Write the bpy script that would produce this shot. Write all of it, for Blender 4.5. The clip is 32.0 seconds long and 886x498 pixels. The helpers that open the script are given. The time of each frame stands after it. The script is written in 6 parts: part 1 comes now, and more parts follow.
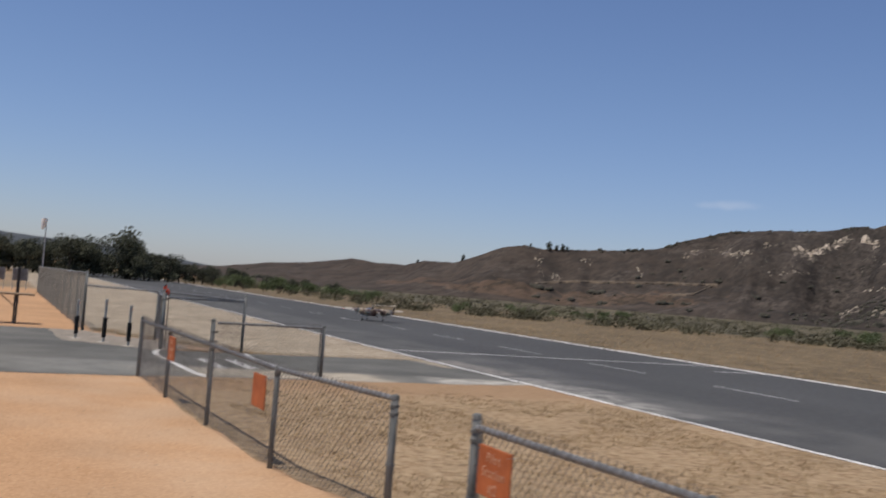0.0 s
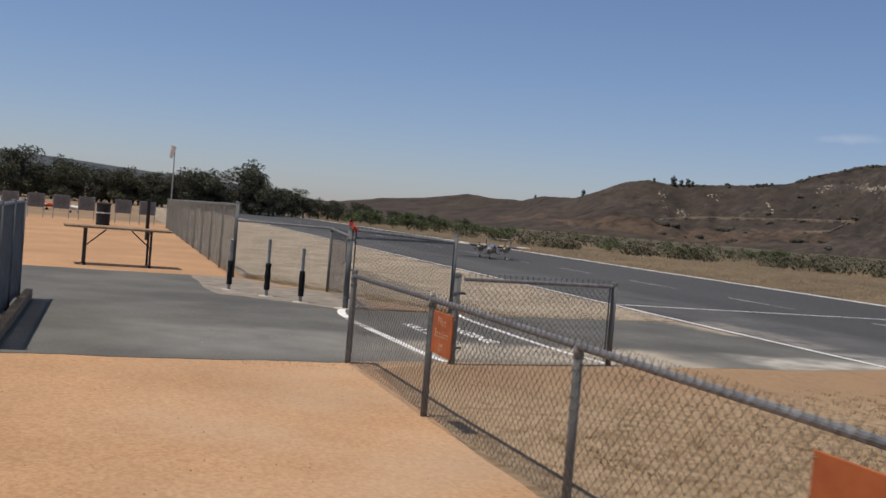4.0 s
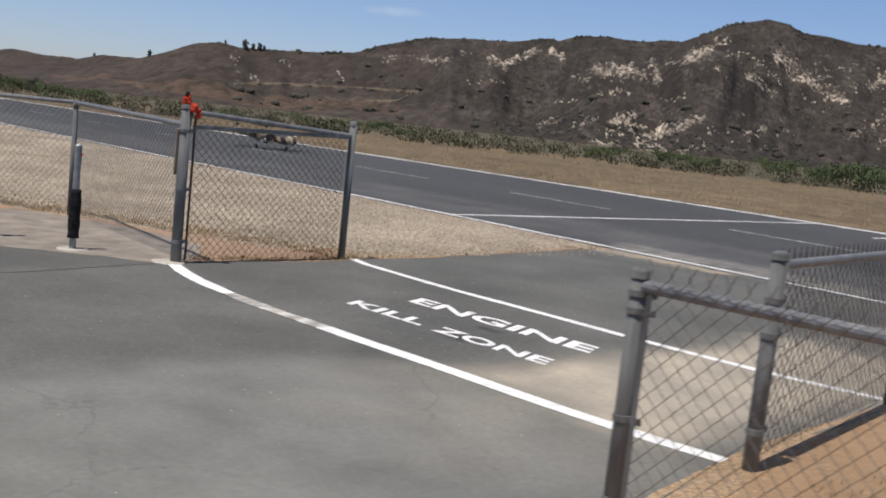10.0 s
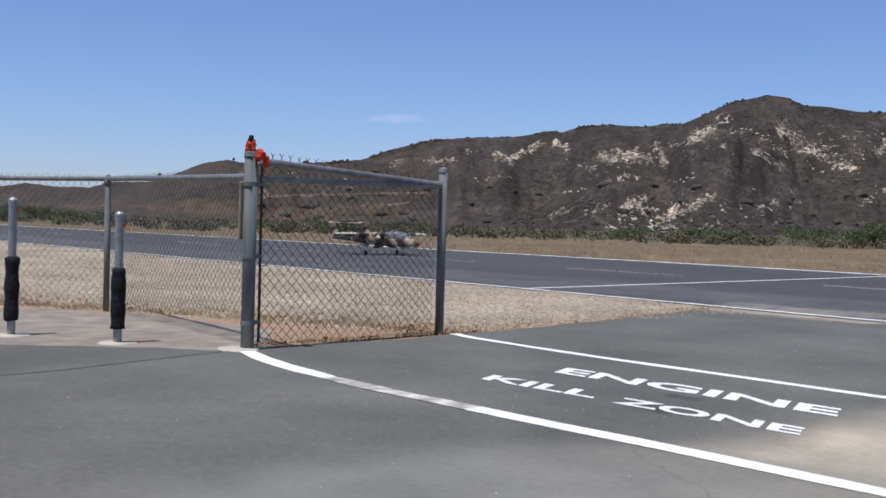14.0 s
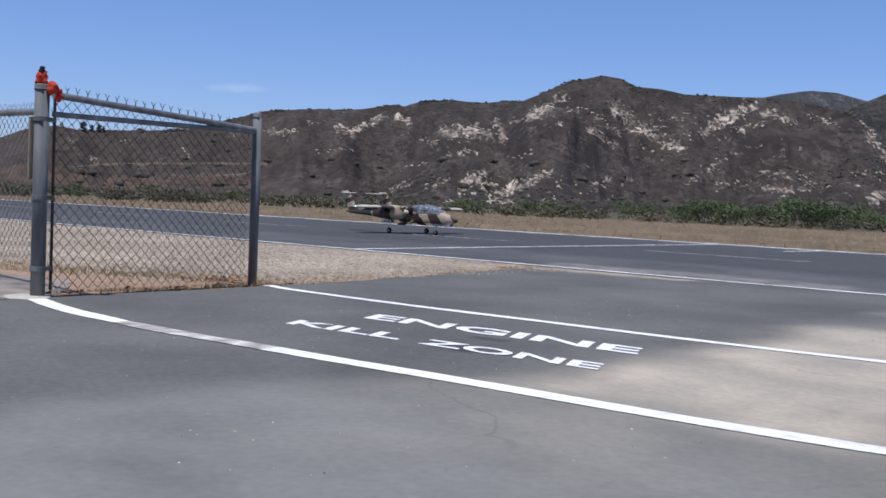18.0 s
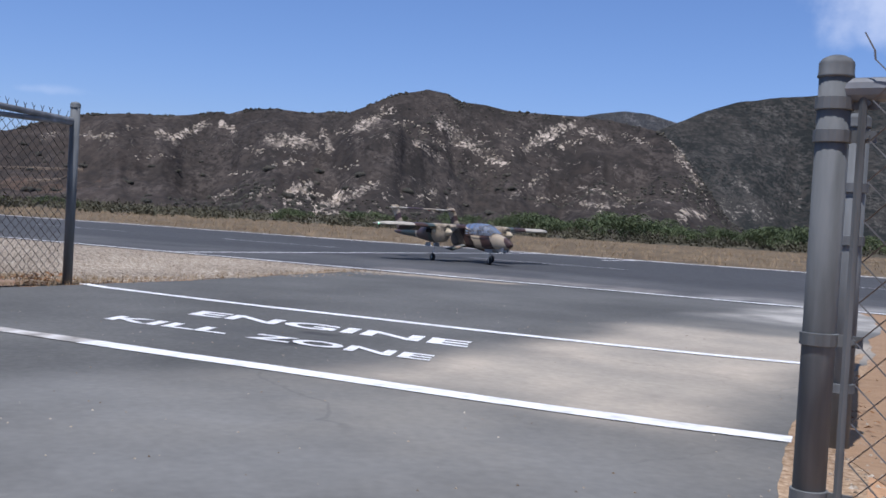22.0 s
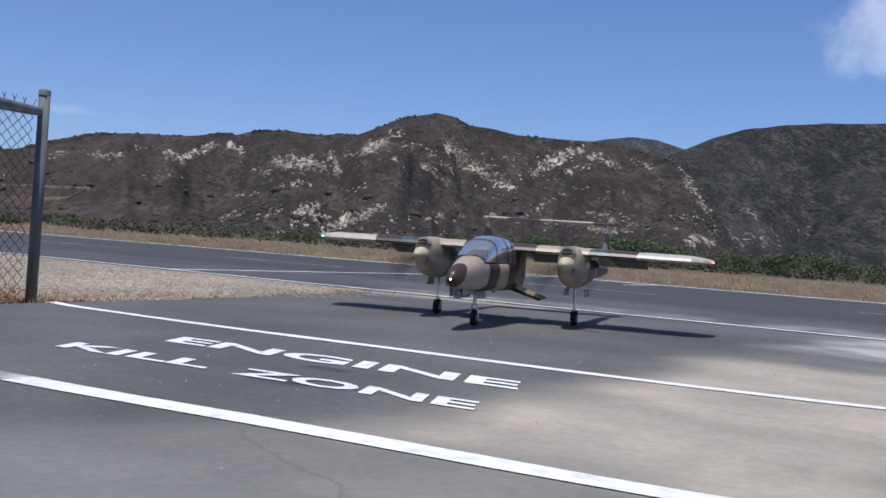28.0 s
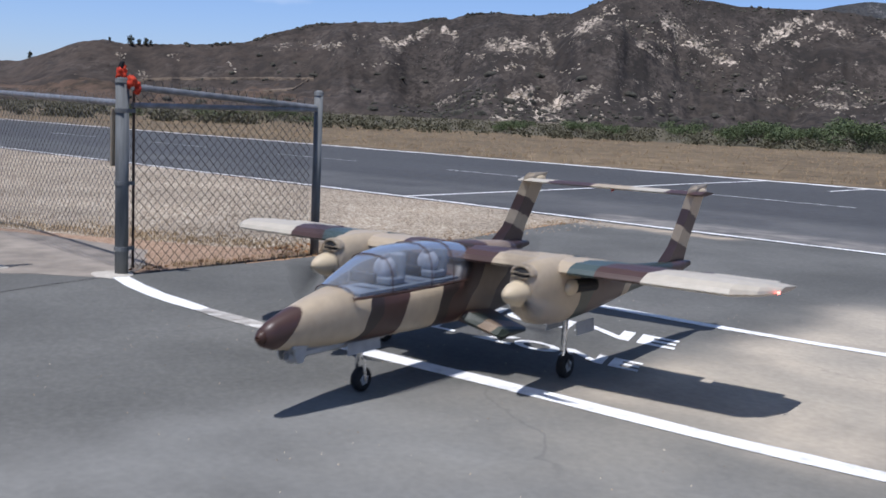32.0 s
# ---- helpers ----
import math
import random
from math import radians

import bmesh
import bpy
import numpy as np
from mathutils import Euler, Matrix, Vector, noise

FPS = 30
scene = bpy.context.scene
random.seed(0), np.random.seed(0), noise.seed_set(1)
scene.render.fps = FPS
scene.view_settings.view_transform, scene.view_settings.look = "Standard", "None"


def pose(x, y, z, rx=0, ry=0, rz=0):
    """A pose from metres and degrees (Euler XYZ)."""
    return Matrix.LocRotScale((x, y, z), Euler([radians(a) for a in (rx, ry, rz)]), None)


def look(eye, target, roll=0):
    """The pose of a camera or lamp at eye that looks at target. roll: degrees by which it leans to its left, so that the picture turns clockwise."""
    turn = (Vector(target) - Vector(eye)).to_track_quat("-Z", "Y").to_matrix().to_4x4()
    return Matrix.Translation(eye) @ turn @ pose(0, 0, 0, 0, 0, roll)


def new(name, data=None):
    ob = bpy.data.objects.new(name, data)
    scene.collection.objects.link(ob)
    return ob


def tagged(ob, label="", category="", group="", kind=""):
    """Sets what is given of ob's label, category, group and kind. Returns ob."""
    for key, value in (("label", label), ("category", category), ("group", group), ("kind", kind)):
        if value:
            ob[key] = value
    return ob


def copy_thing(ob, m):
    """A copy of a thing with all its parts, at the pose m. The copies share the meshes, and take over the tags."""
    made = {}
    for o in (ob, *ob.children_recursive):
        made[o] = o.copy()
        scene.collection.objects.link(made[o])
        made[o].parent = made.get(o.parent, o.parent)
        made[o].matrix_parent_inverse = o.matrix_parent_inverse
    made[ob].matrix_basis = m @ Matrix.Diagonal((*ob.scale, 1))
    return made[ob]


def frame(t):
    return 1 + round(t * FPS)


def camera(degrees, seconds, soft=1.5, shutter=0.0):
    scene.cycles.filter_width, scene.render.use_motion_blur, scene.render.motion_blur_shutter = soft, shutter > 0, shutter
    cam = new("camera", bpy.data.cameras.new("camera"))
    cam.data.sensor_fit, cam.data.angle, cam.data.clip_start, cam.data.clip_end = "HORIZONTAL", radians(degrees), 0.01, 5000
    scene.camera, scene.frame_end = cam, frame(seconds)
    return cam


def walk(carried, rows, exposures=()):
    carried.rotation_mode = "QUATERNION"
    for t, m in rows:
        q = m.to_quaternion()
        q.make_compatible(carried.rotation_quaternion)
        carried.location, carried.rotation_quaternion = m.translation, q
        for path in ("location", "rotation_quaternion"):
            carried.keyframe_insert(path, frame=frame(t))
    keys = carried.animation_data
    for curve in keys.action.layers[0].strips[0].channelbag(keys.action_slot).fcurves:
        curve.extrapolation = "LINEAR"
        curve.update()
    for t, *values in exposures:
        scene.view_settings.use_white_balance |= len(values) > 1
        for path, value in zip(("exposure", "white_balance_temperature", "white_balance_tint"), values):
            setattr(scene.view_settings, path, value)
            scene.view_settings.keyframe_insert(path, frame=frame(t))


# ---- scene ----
# camera: seconds, eye, tilt, lean, heading
PATH = [
    (0, 22.291, -3.420, 1.731, 92.13, -4.58, 66.55),
    (0.5, 21.254, -3.359, 1.669, 90.37, -4.97, 68.60),
    (1, 20.223, -3.331, 1.631, 91.99, -2.70, 70.83),
    (1.5, 19.334, -3.375, 1.622, 91.51, -3.30, 73.93),
    (2, 18.392, -3.268, 1.599, 92.08, -2.34, 72.52),
    (2.5, 17.714, -3.350, 1.579, 89.77, -5.38, 72.85),
    (4.5, 14.742, -3.472, 1.508, 87.08, -4.22, 71.54),
    (5, 13.950, -3.457, 1.496, 86.21, -4.15, 68.74),
    (5.5, 13.223, -3.439, 1.484, 84.67, -5.53, 70.10),
    (6, 12.484, -3.416, 1.478, 85.32, -4.82, 67.78),
    (6.5, 11.754, -3.401, 1.482, 86.02, -4.71, 67.17),
    (7, 11.039, -3.465, 1.454, 84.06, -5.41, 63.08),
    (7.5, 10.346, -3.577, 1.424, 82.14, -6.05, 64.75),
    (8, 9.675, -3.689, 1.402, 82.20, -5.43, 59.69),
    (8.5, 9.029, -3.749, 1.373, 81.94, -4.89, 57.29),
    (9, 8.510, -3.850, 1.389, 84.45, -4.85, 50.89),
    (9.5, 8.046, -3.968, 1.370, 86.31, -3.44, 50.95),
    (10, 7.543, -3.983, 1.323, 83.10, -6.09, 48.60),
    (10.5, 7.087, -3.963, 1.282, 83.36, -2.83, 48.20),
    (11, 6.750, -3.894, 1.228, 82.38, -3.57, 47.55),
    (11.5, 6.443, -3.842, 1.253, 81.06, -2.55, 47.55),
    (12, 6.240, -3.678, 1.271, 82.24, -3.54, 49.74),
    (12.5, 6.035, -3.565, 1.250, 84.92, -2.14, 48.25),
    (13, 5.877, -3.410, 1.137, 85.41, -2.22, 50.23),
    (13.5, 5.838, -3.441, 0.960, 88.68, -1.68, 49.14),
    (15.5, 5.770, -3.292, 0.710, 87.56, -1.20, 48.79),
    (16, 5.739, -3.211, 0.694, 88.10, -3.51, 45.96),
    (16.5, 5.770, -3.239, 0.692, 87.99, -4.51, 45.91),
    (17, 5.767, -3.183, 0.682, 88.51, -5.06, 43.61),
    (17.5, 5.772, -3.165, 0.661, 87.85, -4.26, 41.31),
    (18, 5.825, -3.174, 0.657, 87.40, -2.40, 40.46),
    (18.5, 5.797, -3.154, 0.611, 86.47, -1.76, 38.73),
    (19, 5.797, -3.156, 0.598, 85.34, -1.84, 37.61),
    (19.5, 5.809, -3.167, 0.588, 84.98, -1.54, 36.39),
    (20, 5.790, -3.152, 0.564, 85.09, -1.92, 34.28),
    (20.5, 5.799, -3.161, 0.561, 84.88, -2.50, 33.55),
    (21, 5.793, -3.150, 0.564, 86.48, -2.53, 32.29),
    (21.5, 5.807, -3.167, 0.582, 87.84, -2.82, 31.56),
    (22, 5.786, -3.160, 0.568, 88.50, -3.29, 30.98),
    (22.5, 5.768, -3.182, 0.585, 89.07, -3.58, 31.91),
    (23, 5.763, -3.176, 0.579, 88.73, -3.06, 32.47),
    (23.5, 5.768, -3.202, 0.588, 88.45, -3.00, 31.81),
    (24, 5.692, -3.084, 0.577, 88.18, -2.70, 31.06),
    (24.5, 5.609, -2.933, 0.562, 88.26, -2.54, 30.24),
    (25.5, 5.460, -2.710, 0.527, 87.90, -2.44, 30.40),
    (26.5, 5.327, -2.523, 0.502, 87.63, -2.42, 30.63),
    (27, 5.257, -2.453, 0.498, 88.34, -3.51, 31.34),
    (27.5, 5.172, -2.356, 0.496, 89.83, -3.55, 31.68),
    (28, 5.114, -2.300, 0.493, 89.76, -3.98, 31.34),
    (28.5, 5.059, -2.254, 0.487, 90.22, -4.41, 31.07),
    (29, 4.994, -2.200, 0.478, 90.49, -4.45, 30.55),
    (29.5, 4.914, -2.163, 0.467, 90.85, -4.84, 30.61),
    (30, 4.853, -2.152, 0.482, 90.39, -4.78, 32.53),
    (30.5, 4.820, -2.216, 0.556, 87.25, -3.33, 34.65),
    (31, 4.866, -2.358, 0.665, 83.83, -4.73, 37.19),
    (31.5, 5.906, -3.413, 0.942, 81.96, -4.20, 42.52),
    (32, 6.035, -3.517, 1.115, 82.62, -2.56, 42.95),
]
cam = camera(45.71, 32.0, soft=1.55, shutter=0.5)
# stops and white balance along the clip
LOOK = [(0, -0.19, 6550, 13), (1, -0.2, 6550, 13), (2, -0.26, 6600, 13), (6, -0.25, 6850, 12), (7, -0.12, 6800, 12), (9, -0.06, 6550, 12), (10.5, 0.02, 6450, 12), (13, 0.08, 6200, 12), (16, 0.05, 5680, 15), (19, 0.02, 5700, 15), (23, 0.0, 5650, 16), (25, -0.04, 5650, 16), (27, -0.12, 5680, 15), (28, -0.07, 5700, 15), (30, 0.08, 5850, 15), (32, 0.14, 5750, 14)]
walk(cam, [(r[0], pose(*r[1:])) for r in PATH], LOOK)

# ---- light ----
SUN_ELEVATION, SUN_FROM = 72.0, -88.0          # degrees; the sun stands behind the camera, over -y
world = bpy.data.worlds.new("sky")
scene.world = world
world.use_nodes = True
wn = world.node_tree
sky = wn.nodes.new("ShaderNodeTexSky")
sky.sky_type, sky.sun_disc = "NISHITA", False
sky.sun_elevation, sky.sun_rotation = radians(SUN_ELEVATION), radians(90 - SUN_FROM)
sky.air_density, sky.dust_density, sky.ozone_density, sky.altitude = 1.0, 0.35, 3.0, 150
way = wn.nodes.new("ShaderNodeTexCoord")


def sky_math(op, a, b=None):
    n = wn.nodes.new("ShaderNodeVectorMath")
    n.operation = op
    for k, v in enumerate((a, b)):
        if v is None:
            continue
        if isinstance(v, tuple):
            n.inputs[k].default_value = v
        else:
            wn.links.new(v, n.inputs[k])
    return n


def sky_range(v, a, b, lo, hi):
    n = wn.nodes.new("ShaderNodeMapRange")
    n.interpolation_type = "SMOOTHSTEP"
    for k, q in enumerate((a, b, lo, hi)):
        n.inputs[k + 1].default_value = q
    wn.links.new(v, n.inputs[0])
    return n.outputs[0]


def sky_mix(fac, a, b):
    n = wn.nodes.new("ShaderNodeMix")
    n.data_type = "RGBA"
    wn.links.new(fac, n.inputs[0])
    for k, v in ((6, a), (7, b)):
        if isinstance(v, tuple):
            n.inputs[k].default_value = (*v, 1)
        else:
            wn.links.new(v, n.inputs[k])
    return n.outputs[2]


# the haze near the horizon is a little bluer than clean air gives
height = sky_math("DOT_PRODUCT", way.outputs["Generated"], (0, 0, 1)).outputs["Value"]
tint = sky_mix(sky_range(height, 0.0, 0.22, 0, 1), (0.85, 0.915, 1.19), (0.91, 0.965, 1.15))
tint = sky_mix(sky_range(height, 0.35, 0.8, 0, 1), tint, (1.42, 1.17, 0.92))    # upper sky, out of view, warmed so shadows come out neutral
air = sky_math("MULTIPLY", sky.outputs[0], tint).outputs[0]


def wisp(under, bearing, up, wide, tall, strength):
    """A thin cloud round one direction of the sky."""
    b, e = radians(bearing), radians(up)
    side = (-math.sin(b) / wide, math.cos(b) / wide, 0.0)
    rise = (-math.cos(b) * math.sin(e) / tall, -math.sin(b) * math.sin(e) / tall, math.cos(e) / tall)
    n = wn.nodes.new("ShaderNodeTexNoise")
    n.inputs["Scale"].default_value, n.inputs["Detail"].default_value = 22, 8
    wn.links.new(way.outputs["Generated"], n.inputs["Vector"])
    c = wn.nodes.new("ShaderNodeCombineXYZ")
    wn.links.new(sky_math("DOT_PRODUCT", way.outputs["Generated"], side).outputs["Value"], c.inputs[0])
    wn.links.new(sky_math("DOT_PRODUCT", way.outputs["Generated"], rise).outputs["Value"], c.inputs[1])
    wn.links.new(sky_range(sky_math("DOT_PRODUCT", way.outputs["Generated"], (math.cos(b), math.sin(b), 0)).outputs["Value"], 0.0, 0.5, 5, 0), c.inputs[2])
    far = sky_math("LENGTH", sky_math("MULTIPLY_ADD", n.outputs["Color"], (2.4, 2.4, 0)).outputs[0])
    base = far.inputs[0].links[0].from_node
    wn.links.new(sky_math("ADD", c.outputs[0], (-1.2, -1.2, 0)).outputs[0], base.inputs[2])
    return sky_mix(sky_range(far.outputs["Value"], 0.1, 1.2, strength, 0), under, (8.2, 8.6, 9.4))


air = wisp(air, 141.8, 5.5, 0.030, 0.005, 0.2)
air = wisp(air, 99.0, 12.4, 0.05, 0.05, 0.6)
wn.links.new(air, wn.nodes["Background"].inputs[0])
wn.nodes["Background"].inputs[1].default_value = 0.092
sun_data = bpy.data.lights.new("sun", "SUN")
sun_data.energy, sun_data.angle, sun_data.color = 4.0, radians(0.53), (1.0, 0.95, 0.87)
sun = new("sun", sun_data)
se, sa = radians(SUN_ELEVATION), radians(SUN_FROM)
sun.matrix_world = look((30 * math.cos(se) * math.cos(sa), 30 * math.cos(se) * math.sin(sa), 30 * math.sin(se)), (0, 0, 0))


# ---- materials ----
def mat(name, colours, scale=8.0, rough=0.85, metal=0.0, bump=0.0, bump_scale=60.0, coarse=0.7, wear=0.35, contrast=0.2, stretch=(1, 1, 1), spec=0.3):
    """A surface whose colours run over fine noise, shaded by a coarser one, with fine relief."""
    m = bpy.data.materials.new(name)
    m.use_nodes = True
    nt = m.node_tree
    b = nt.nodes["Principled BSDF"]
    co = nt.nodes.new("ShaderNodeTexCoord")
    mp = nt.nodes.new("ShaderNodeMapping")
    mp.inputs["Scale"].default_value = stretch
    nt.links.new(co.outputs["Object"], mp.inputs[0])
    n1, n2, n3 = (nt.nodes.new("ShaderNodeTexNoise") for _ in range(3))
    for n, s in ((n1, scale), (n2, coarse), (n3, bump_scale)):
        n.inputs["Scale"].default_value, n.inputs["Detail"].default_value = s, 5
        nt.links.new(mp.outputs[0], n.inputs["Vector"])
    ramp = nt.nodes.new("ShaderNodeValToRGB")
    el = ramp.color_ramp.elements
    lo, hi = 0.5 - contrast, 0.5 + contrast
    for i, c in enumerate(colours):
        p = lo + (hi - lo) * i / max(1, len(colours) - 1)
        e = el[i] if i < 2 else el.new(p)
        e.position, e.color = p, (*c, 1)
    nt.links.new(n1.outputs["Fac"], ramp.inputs[0])
    mr = nt.nodes.new("ShaderNodeMapRange")
    mr.inputs[1].default_value, mr.inputs[2].default_value = 0.3, 0.7
    mr.inputs[3].default_value, mr.inputs[4].default_value = 1 - wear, 1 + wear * 0.6
    nt.links.new(n2.outputs["Fac"], mr.inputs[0])
    mul = nt.nodes.new("ShaderNodeVectorMath")
    mul.operation = "MULTIPLY"
    nt.links.new(ramp.outputs[0], mul.inputs[0])
    nt.links.new(mr.outputs[0], mul.inputs[1])
    nt.links.new(mul.outputs[0], b.inputs["Base Color"])
    b.inputs["Roughness"].default_value, b.inputs["Metallic"].default_value = rough, metal
    b.inputs["Specular IOR Level"].default_value = spec
    if bump:
        bp = nt.nodes.new("ShaderNodeBump")
        bp.inputs["Strength"].default_value, bp.inputs["Distance"].default_value = bump, 0.02
        nt.links.new(n3.outputs["Fac"], bp.inputs["Height"])
        nt.links.new(bp.outputs[0], b.inputs["Normal"])
    m["colour_out"] = mul.name
    return m


def overlay(m, second, mask_builder):
    """Lays a second colour over a material where mask_builder's value is 1."""
    nt = m.node_tree
    mix = nt.nodes.new("ShaderNodeMix")
    mix.data_type = "RGBA"
    base = nt.nodes["Principled BSDF"].inputs["Base Color"].links[0].from_socket
    nt.links.new(base, mix.inputs[6])
    n = nt.nodes.new("ShaderNodeTexNoise")
    n.inputs["Scale"].default_value, n.inputs["Detail"].default_value = 30, 6
    r = nt.nodes.new("ShaderNodeValToRGB")
    r.color_ramp.elements[0].position, r.color_ramp.elements[1].position = 0.3, 0.7
    r.color_ramp.elements[0].color = (*[c * 0.9 for c in second], 1)
    r.color_ramp.elements[1].color = (*[min(1, c * 1.07) for c in second], 1)
    co = nt.nodes.new("ShaderNodeTexCoord")
    nt.links.new(co.outputs["Object"], n.inputs["Vector"])
    nt.links.new(n.outputs["Fac"], r.inputs[0])
    nt.links.new(r.outputs[0], mix.inputs[7])
    nt.links.new(mask_builder(nt, co), mix.inputs[0])
    nt.links.new(mix.outputs[2], nt.nodes["Principled BSDF"].inputs["Base Color"])


def box_mask(x0, x1, y0, y1, soft=0.5, ragged=1.2, scale=0.9, strength=1.0, floor=0.35):
    """A patch between x0..x1, y0..y1 with ragged, soft borders and a cloudy inside."""
    def build(nt, co):
        n = nt.nodes.new("ShaderNodeTexNoise")
        n.inputs["Scale"].default_value, n.inputs["Detail"].default_value = scale, 6
        nt.links.new(co.outputs["Object"], n.inputs["Vector"])
        add = nt.nodes.new("ShaderNodeVectorMath")
        add.operation = "MULTIPLY_ADD"
        add.inputs[1].default_value = (ragged,) * 3
        nt.links.new(n.outputs["Color"], add.inputs[0])
        nt.links.new(co.outputs["Object"], add.inputs[2])
        sx = nt.nodes.new("ShaderNodeSeparateXYZ")
        nt.links.new(add.outputs[0], sx.inputs[0])
        out = None
        for axis, a, b in (("X", x0, x0 + soft), ("X", x1, x1 - soft), ("Y", y0, y0 + soft), ("Y", y1, y1 - soft)):
            mr = nt.nodes.new("ShaderNodeMapRange")
            mr.interpolation_type = "SMOOTHSTEP"
            mr.inputs[1].default_value, mr.inputs[2].default_value = a + ragged / 2, b + ragged / 2
            nt.links.new(sx.outputs[axis], mr.inputs[0])
            if out is None:
                out = mr.outputs[0]
            else:
                mm = nt.nodes.new("ShaderNodeMath")
                mm.operation = "MULTIPLY"
                nt.links.new(out, mm.inputs[0])
                nt.links.new(mr.outputs[0], mm.inputs[1])
                out = mm.outputs[0]
        n2 = nt.nodes.new("ShaderNodeTexNoise")
        n2.inputs["Scale"].default_value, n2.inputs["Detail"].default_value = scale * 2.3, 8
        nt.links.new(co.outputs["Object"], n2.inputs["Vector"])
        mr = nt.nodes.new("ShaderNodeMapRange")
        mr.inputs[1].default_value, mr.inputs[2].default_value = 0.3, 0.62
        mr.inputs[3].default_value, mr.inputs[4].default_value = floor * strength, strength
        nt.links.new(n2.outputs["Fac"], mr.inputs[0])
        mm = nt.nodes.new("ShaderNodeMath")
        mm.operation = "MULTIPLY"
        nt.links.new(out, mm.inputs[0])
        nt.links.new(mr.outputs[0], mm.inputs[1])
        return mm.outputs[0]
    return build


def cracks(scale, width, strength=0.7):
    """Thin broken cracks along wandering cell borders."""
    def build(nt, co):
        n = nt.nodes.new("ShaderNodeTexNoise")
        n.inputs["Scale"].default_value, n.inputs["Detail"].default_value = 1.6, 6
        nt.links.new(co.outputs["Object"], n.inputs["Vector"])
        add = nt.nodes.new("ShaderNodeVectorMath")
        add.operation = "MULTIPLY_ADD"
        add.inputs[1].default_value = (0.9, 0.9, 0.0)
        nt.links.new(n.outputs["Color"], add.inputs[0])
        nt.links.new(co.outputs["Object"], add.inputs[2])
        v = nt.nodes.new("ShaderNodeTexVoronoi")
        v.feature = "DISTANCE_TO_EDGE"
        v.inputs["Scale"].default_value = scale
        nt.links.new(add.outputs[0], v.inputs["Vector"])
        mr = nt.nodes.new("ShaderNodeMapRange")
        mr.inputs[1].default_value, mr.inputs[2].default_value, mr.inputs[3].default_value, mr.inputs[4].default_value = width * 0.3, width, strength, 0.0
        nt.links.new(v.outputs["Distance"], mr.inputs[0])
        n2 = nt.nodes.new("ShaderNodeTexNoise")
        n2.inputs["Scale"].default_value = 0.8
        nt.links.new(co.outputs["Object"], n2.inputs["Vector"])
        gate = nt.nodes.new("ShaderNodeMapRange")
        gate.inputs[1].default_value, gate.inputs[2].default_value = 0.47, 0.56
        nt.links.new(n2.outputs["Fac"], gate.inputs[0])
        mm = nt.nodes.new("ShaderNodeMath")
        mm.operation = "MULTIPLY"
        nt.links.new(mr.outputs[0], mm.inputs[0])
        nt.links.new(gate.outputs[0], mm.inputs[1])
        return mm.outputs[0]
    return build


def glow(name, colour, strength):
    m = bpy.data.materials.new(name)
    m.use_nodes = True
    b = m.node_tree.nodes["Principled BSDF"]
    b.inputs["Base Color"].default_value = (*colour, 1)
    b.inputs["Emission Color"].default_value = (*colour, 1)
    b.inputs["Emission Strength"].default_value = strength
    return m


M_DIRT = mat("tan decomposed granite", [(0.38, 0.21, 0.104), (0.46, 0.268, 0.139), (0.53, 0.325, 0.178)], 34, 0.95, bump=0.07, bump_scale=140, coarse=0.5, wear=0.16)
M_SPILL = mat("loose gravelly dirt", [(0.24, 0.155, 0.085), (0.37, 0.25, 0.145), (0.50, 0.37, 0.24)], 60, 0.95, bump=0.4, bump_scale=130, coarse=1.2, wear=0.3, contrast=0.16)
M_REDDIRT = mat("reddish trampled dirt", [(0.22, 0.14, 0.085), (0.31, 0.205, 0.13), (0.41, 0.29, 0.20)], 24, 0.95, bump=0.2, bump_scale=110, coarse=0.9, wear=0.22)
M_ASPHALT = mat("worn grey asphalt", [(0.109, 0.1065, 0.096), (0.125, 0.1225, 0.110), (0.145, 0.141, 0.128)], 38, 0.9, bump=0.05, bump_scale=240, coarse=0.8, wear=0.3)
M_RUNWAY = mat("dark runway asphalt", [(0.056, 0.056, 0.056), (0.070, 0.070, 0.070), (0.088, 0.088, 0.087)], 14, 0.88, bump=0.2, bump_scale=120, coarse=0.22, wear=0.2, stretch=(0.35, 1, 1))
M_SEAM = mat("dirt-filled dark seam", [(0.022, 0.02, 0.018), (0.05, 0.044, 0.038)], 40, 0.95, coarse=6, wear=0.3)
M_GRAVEL = mat("pale decomposed gravel", [(0.155, 0.113, 0.073), (0.355, 0.284, 0.203), (0.575, 0.505, 0.395)], 38, 0.95, bump=0.8, bump_scale=70, coarse=0.7, wear=0.3, contrast=0.13)
M_DRY = mat("dry grass ground", [(0.14, 0.085, 0.045), (0.255, 0.165, 0.09), (0.39, 0.275, 0.168)], 9, 0.95, bump=0.4, bump_scale=60, coarse=0.45, wear=0.22)
M_DRY_FAR = mat("far dry grass", [(0.097, 0.070, 0.038), (0.152, 0.111, 0.062), (0.217, 0.16, 0.094)], 1.2, 0.95, bump=0.5, bump_scale=12, coarse=0.15, wear=0.3)
M_FLAT = mat("weedy brown flat", [(0.06, 0.052, 0.03), (0.10, 0.085, 0.05), (0.16, 0.125, 0.075)], 0.5, 0.95, bump=0.5, bump_scale=5, coarse=0.08, wear=0.35)
M_STRAW = mat("dry straw blades", [(0.28, 0.19, 0.10), (0.40, 0.29, 0.165), (0.50, 0.39, 0.245)], 3, 0.9, coarse=0.8, wear=0.3)
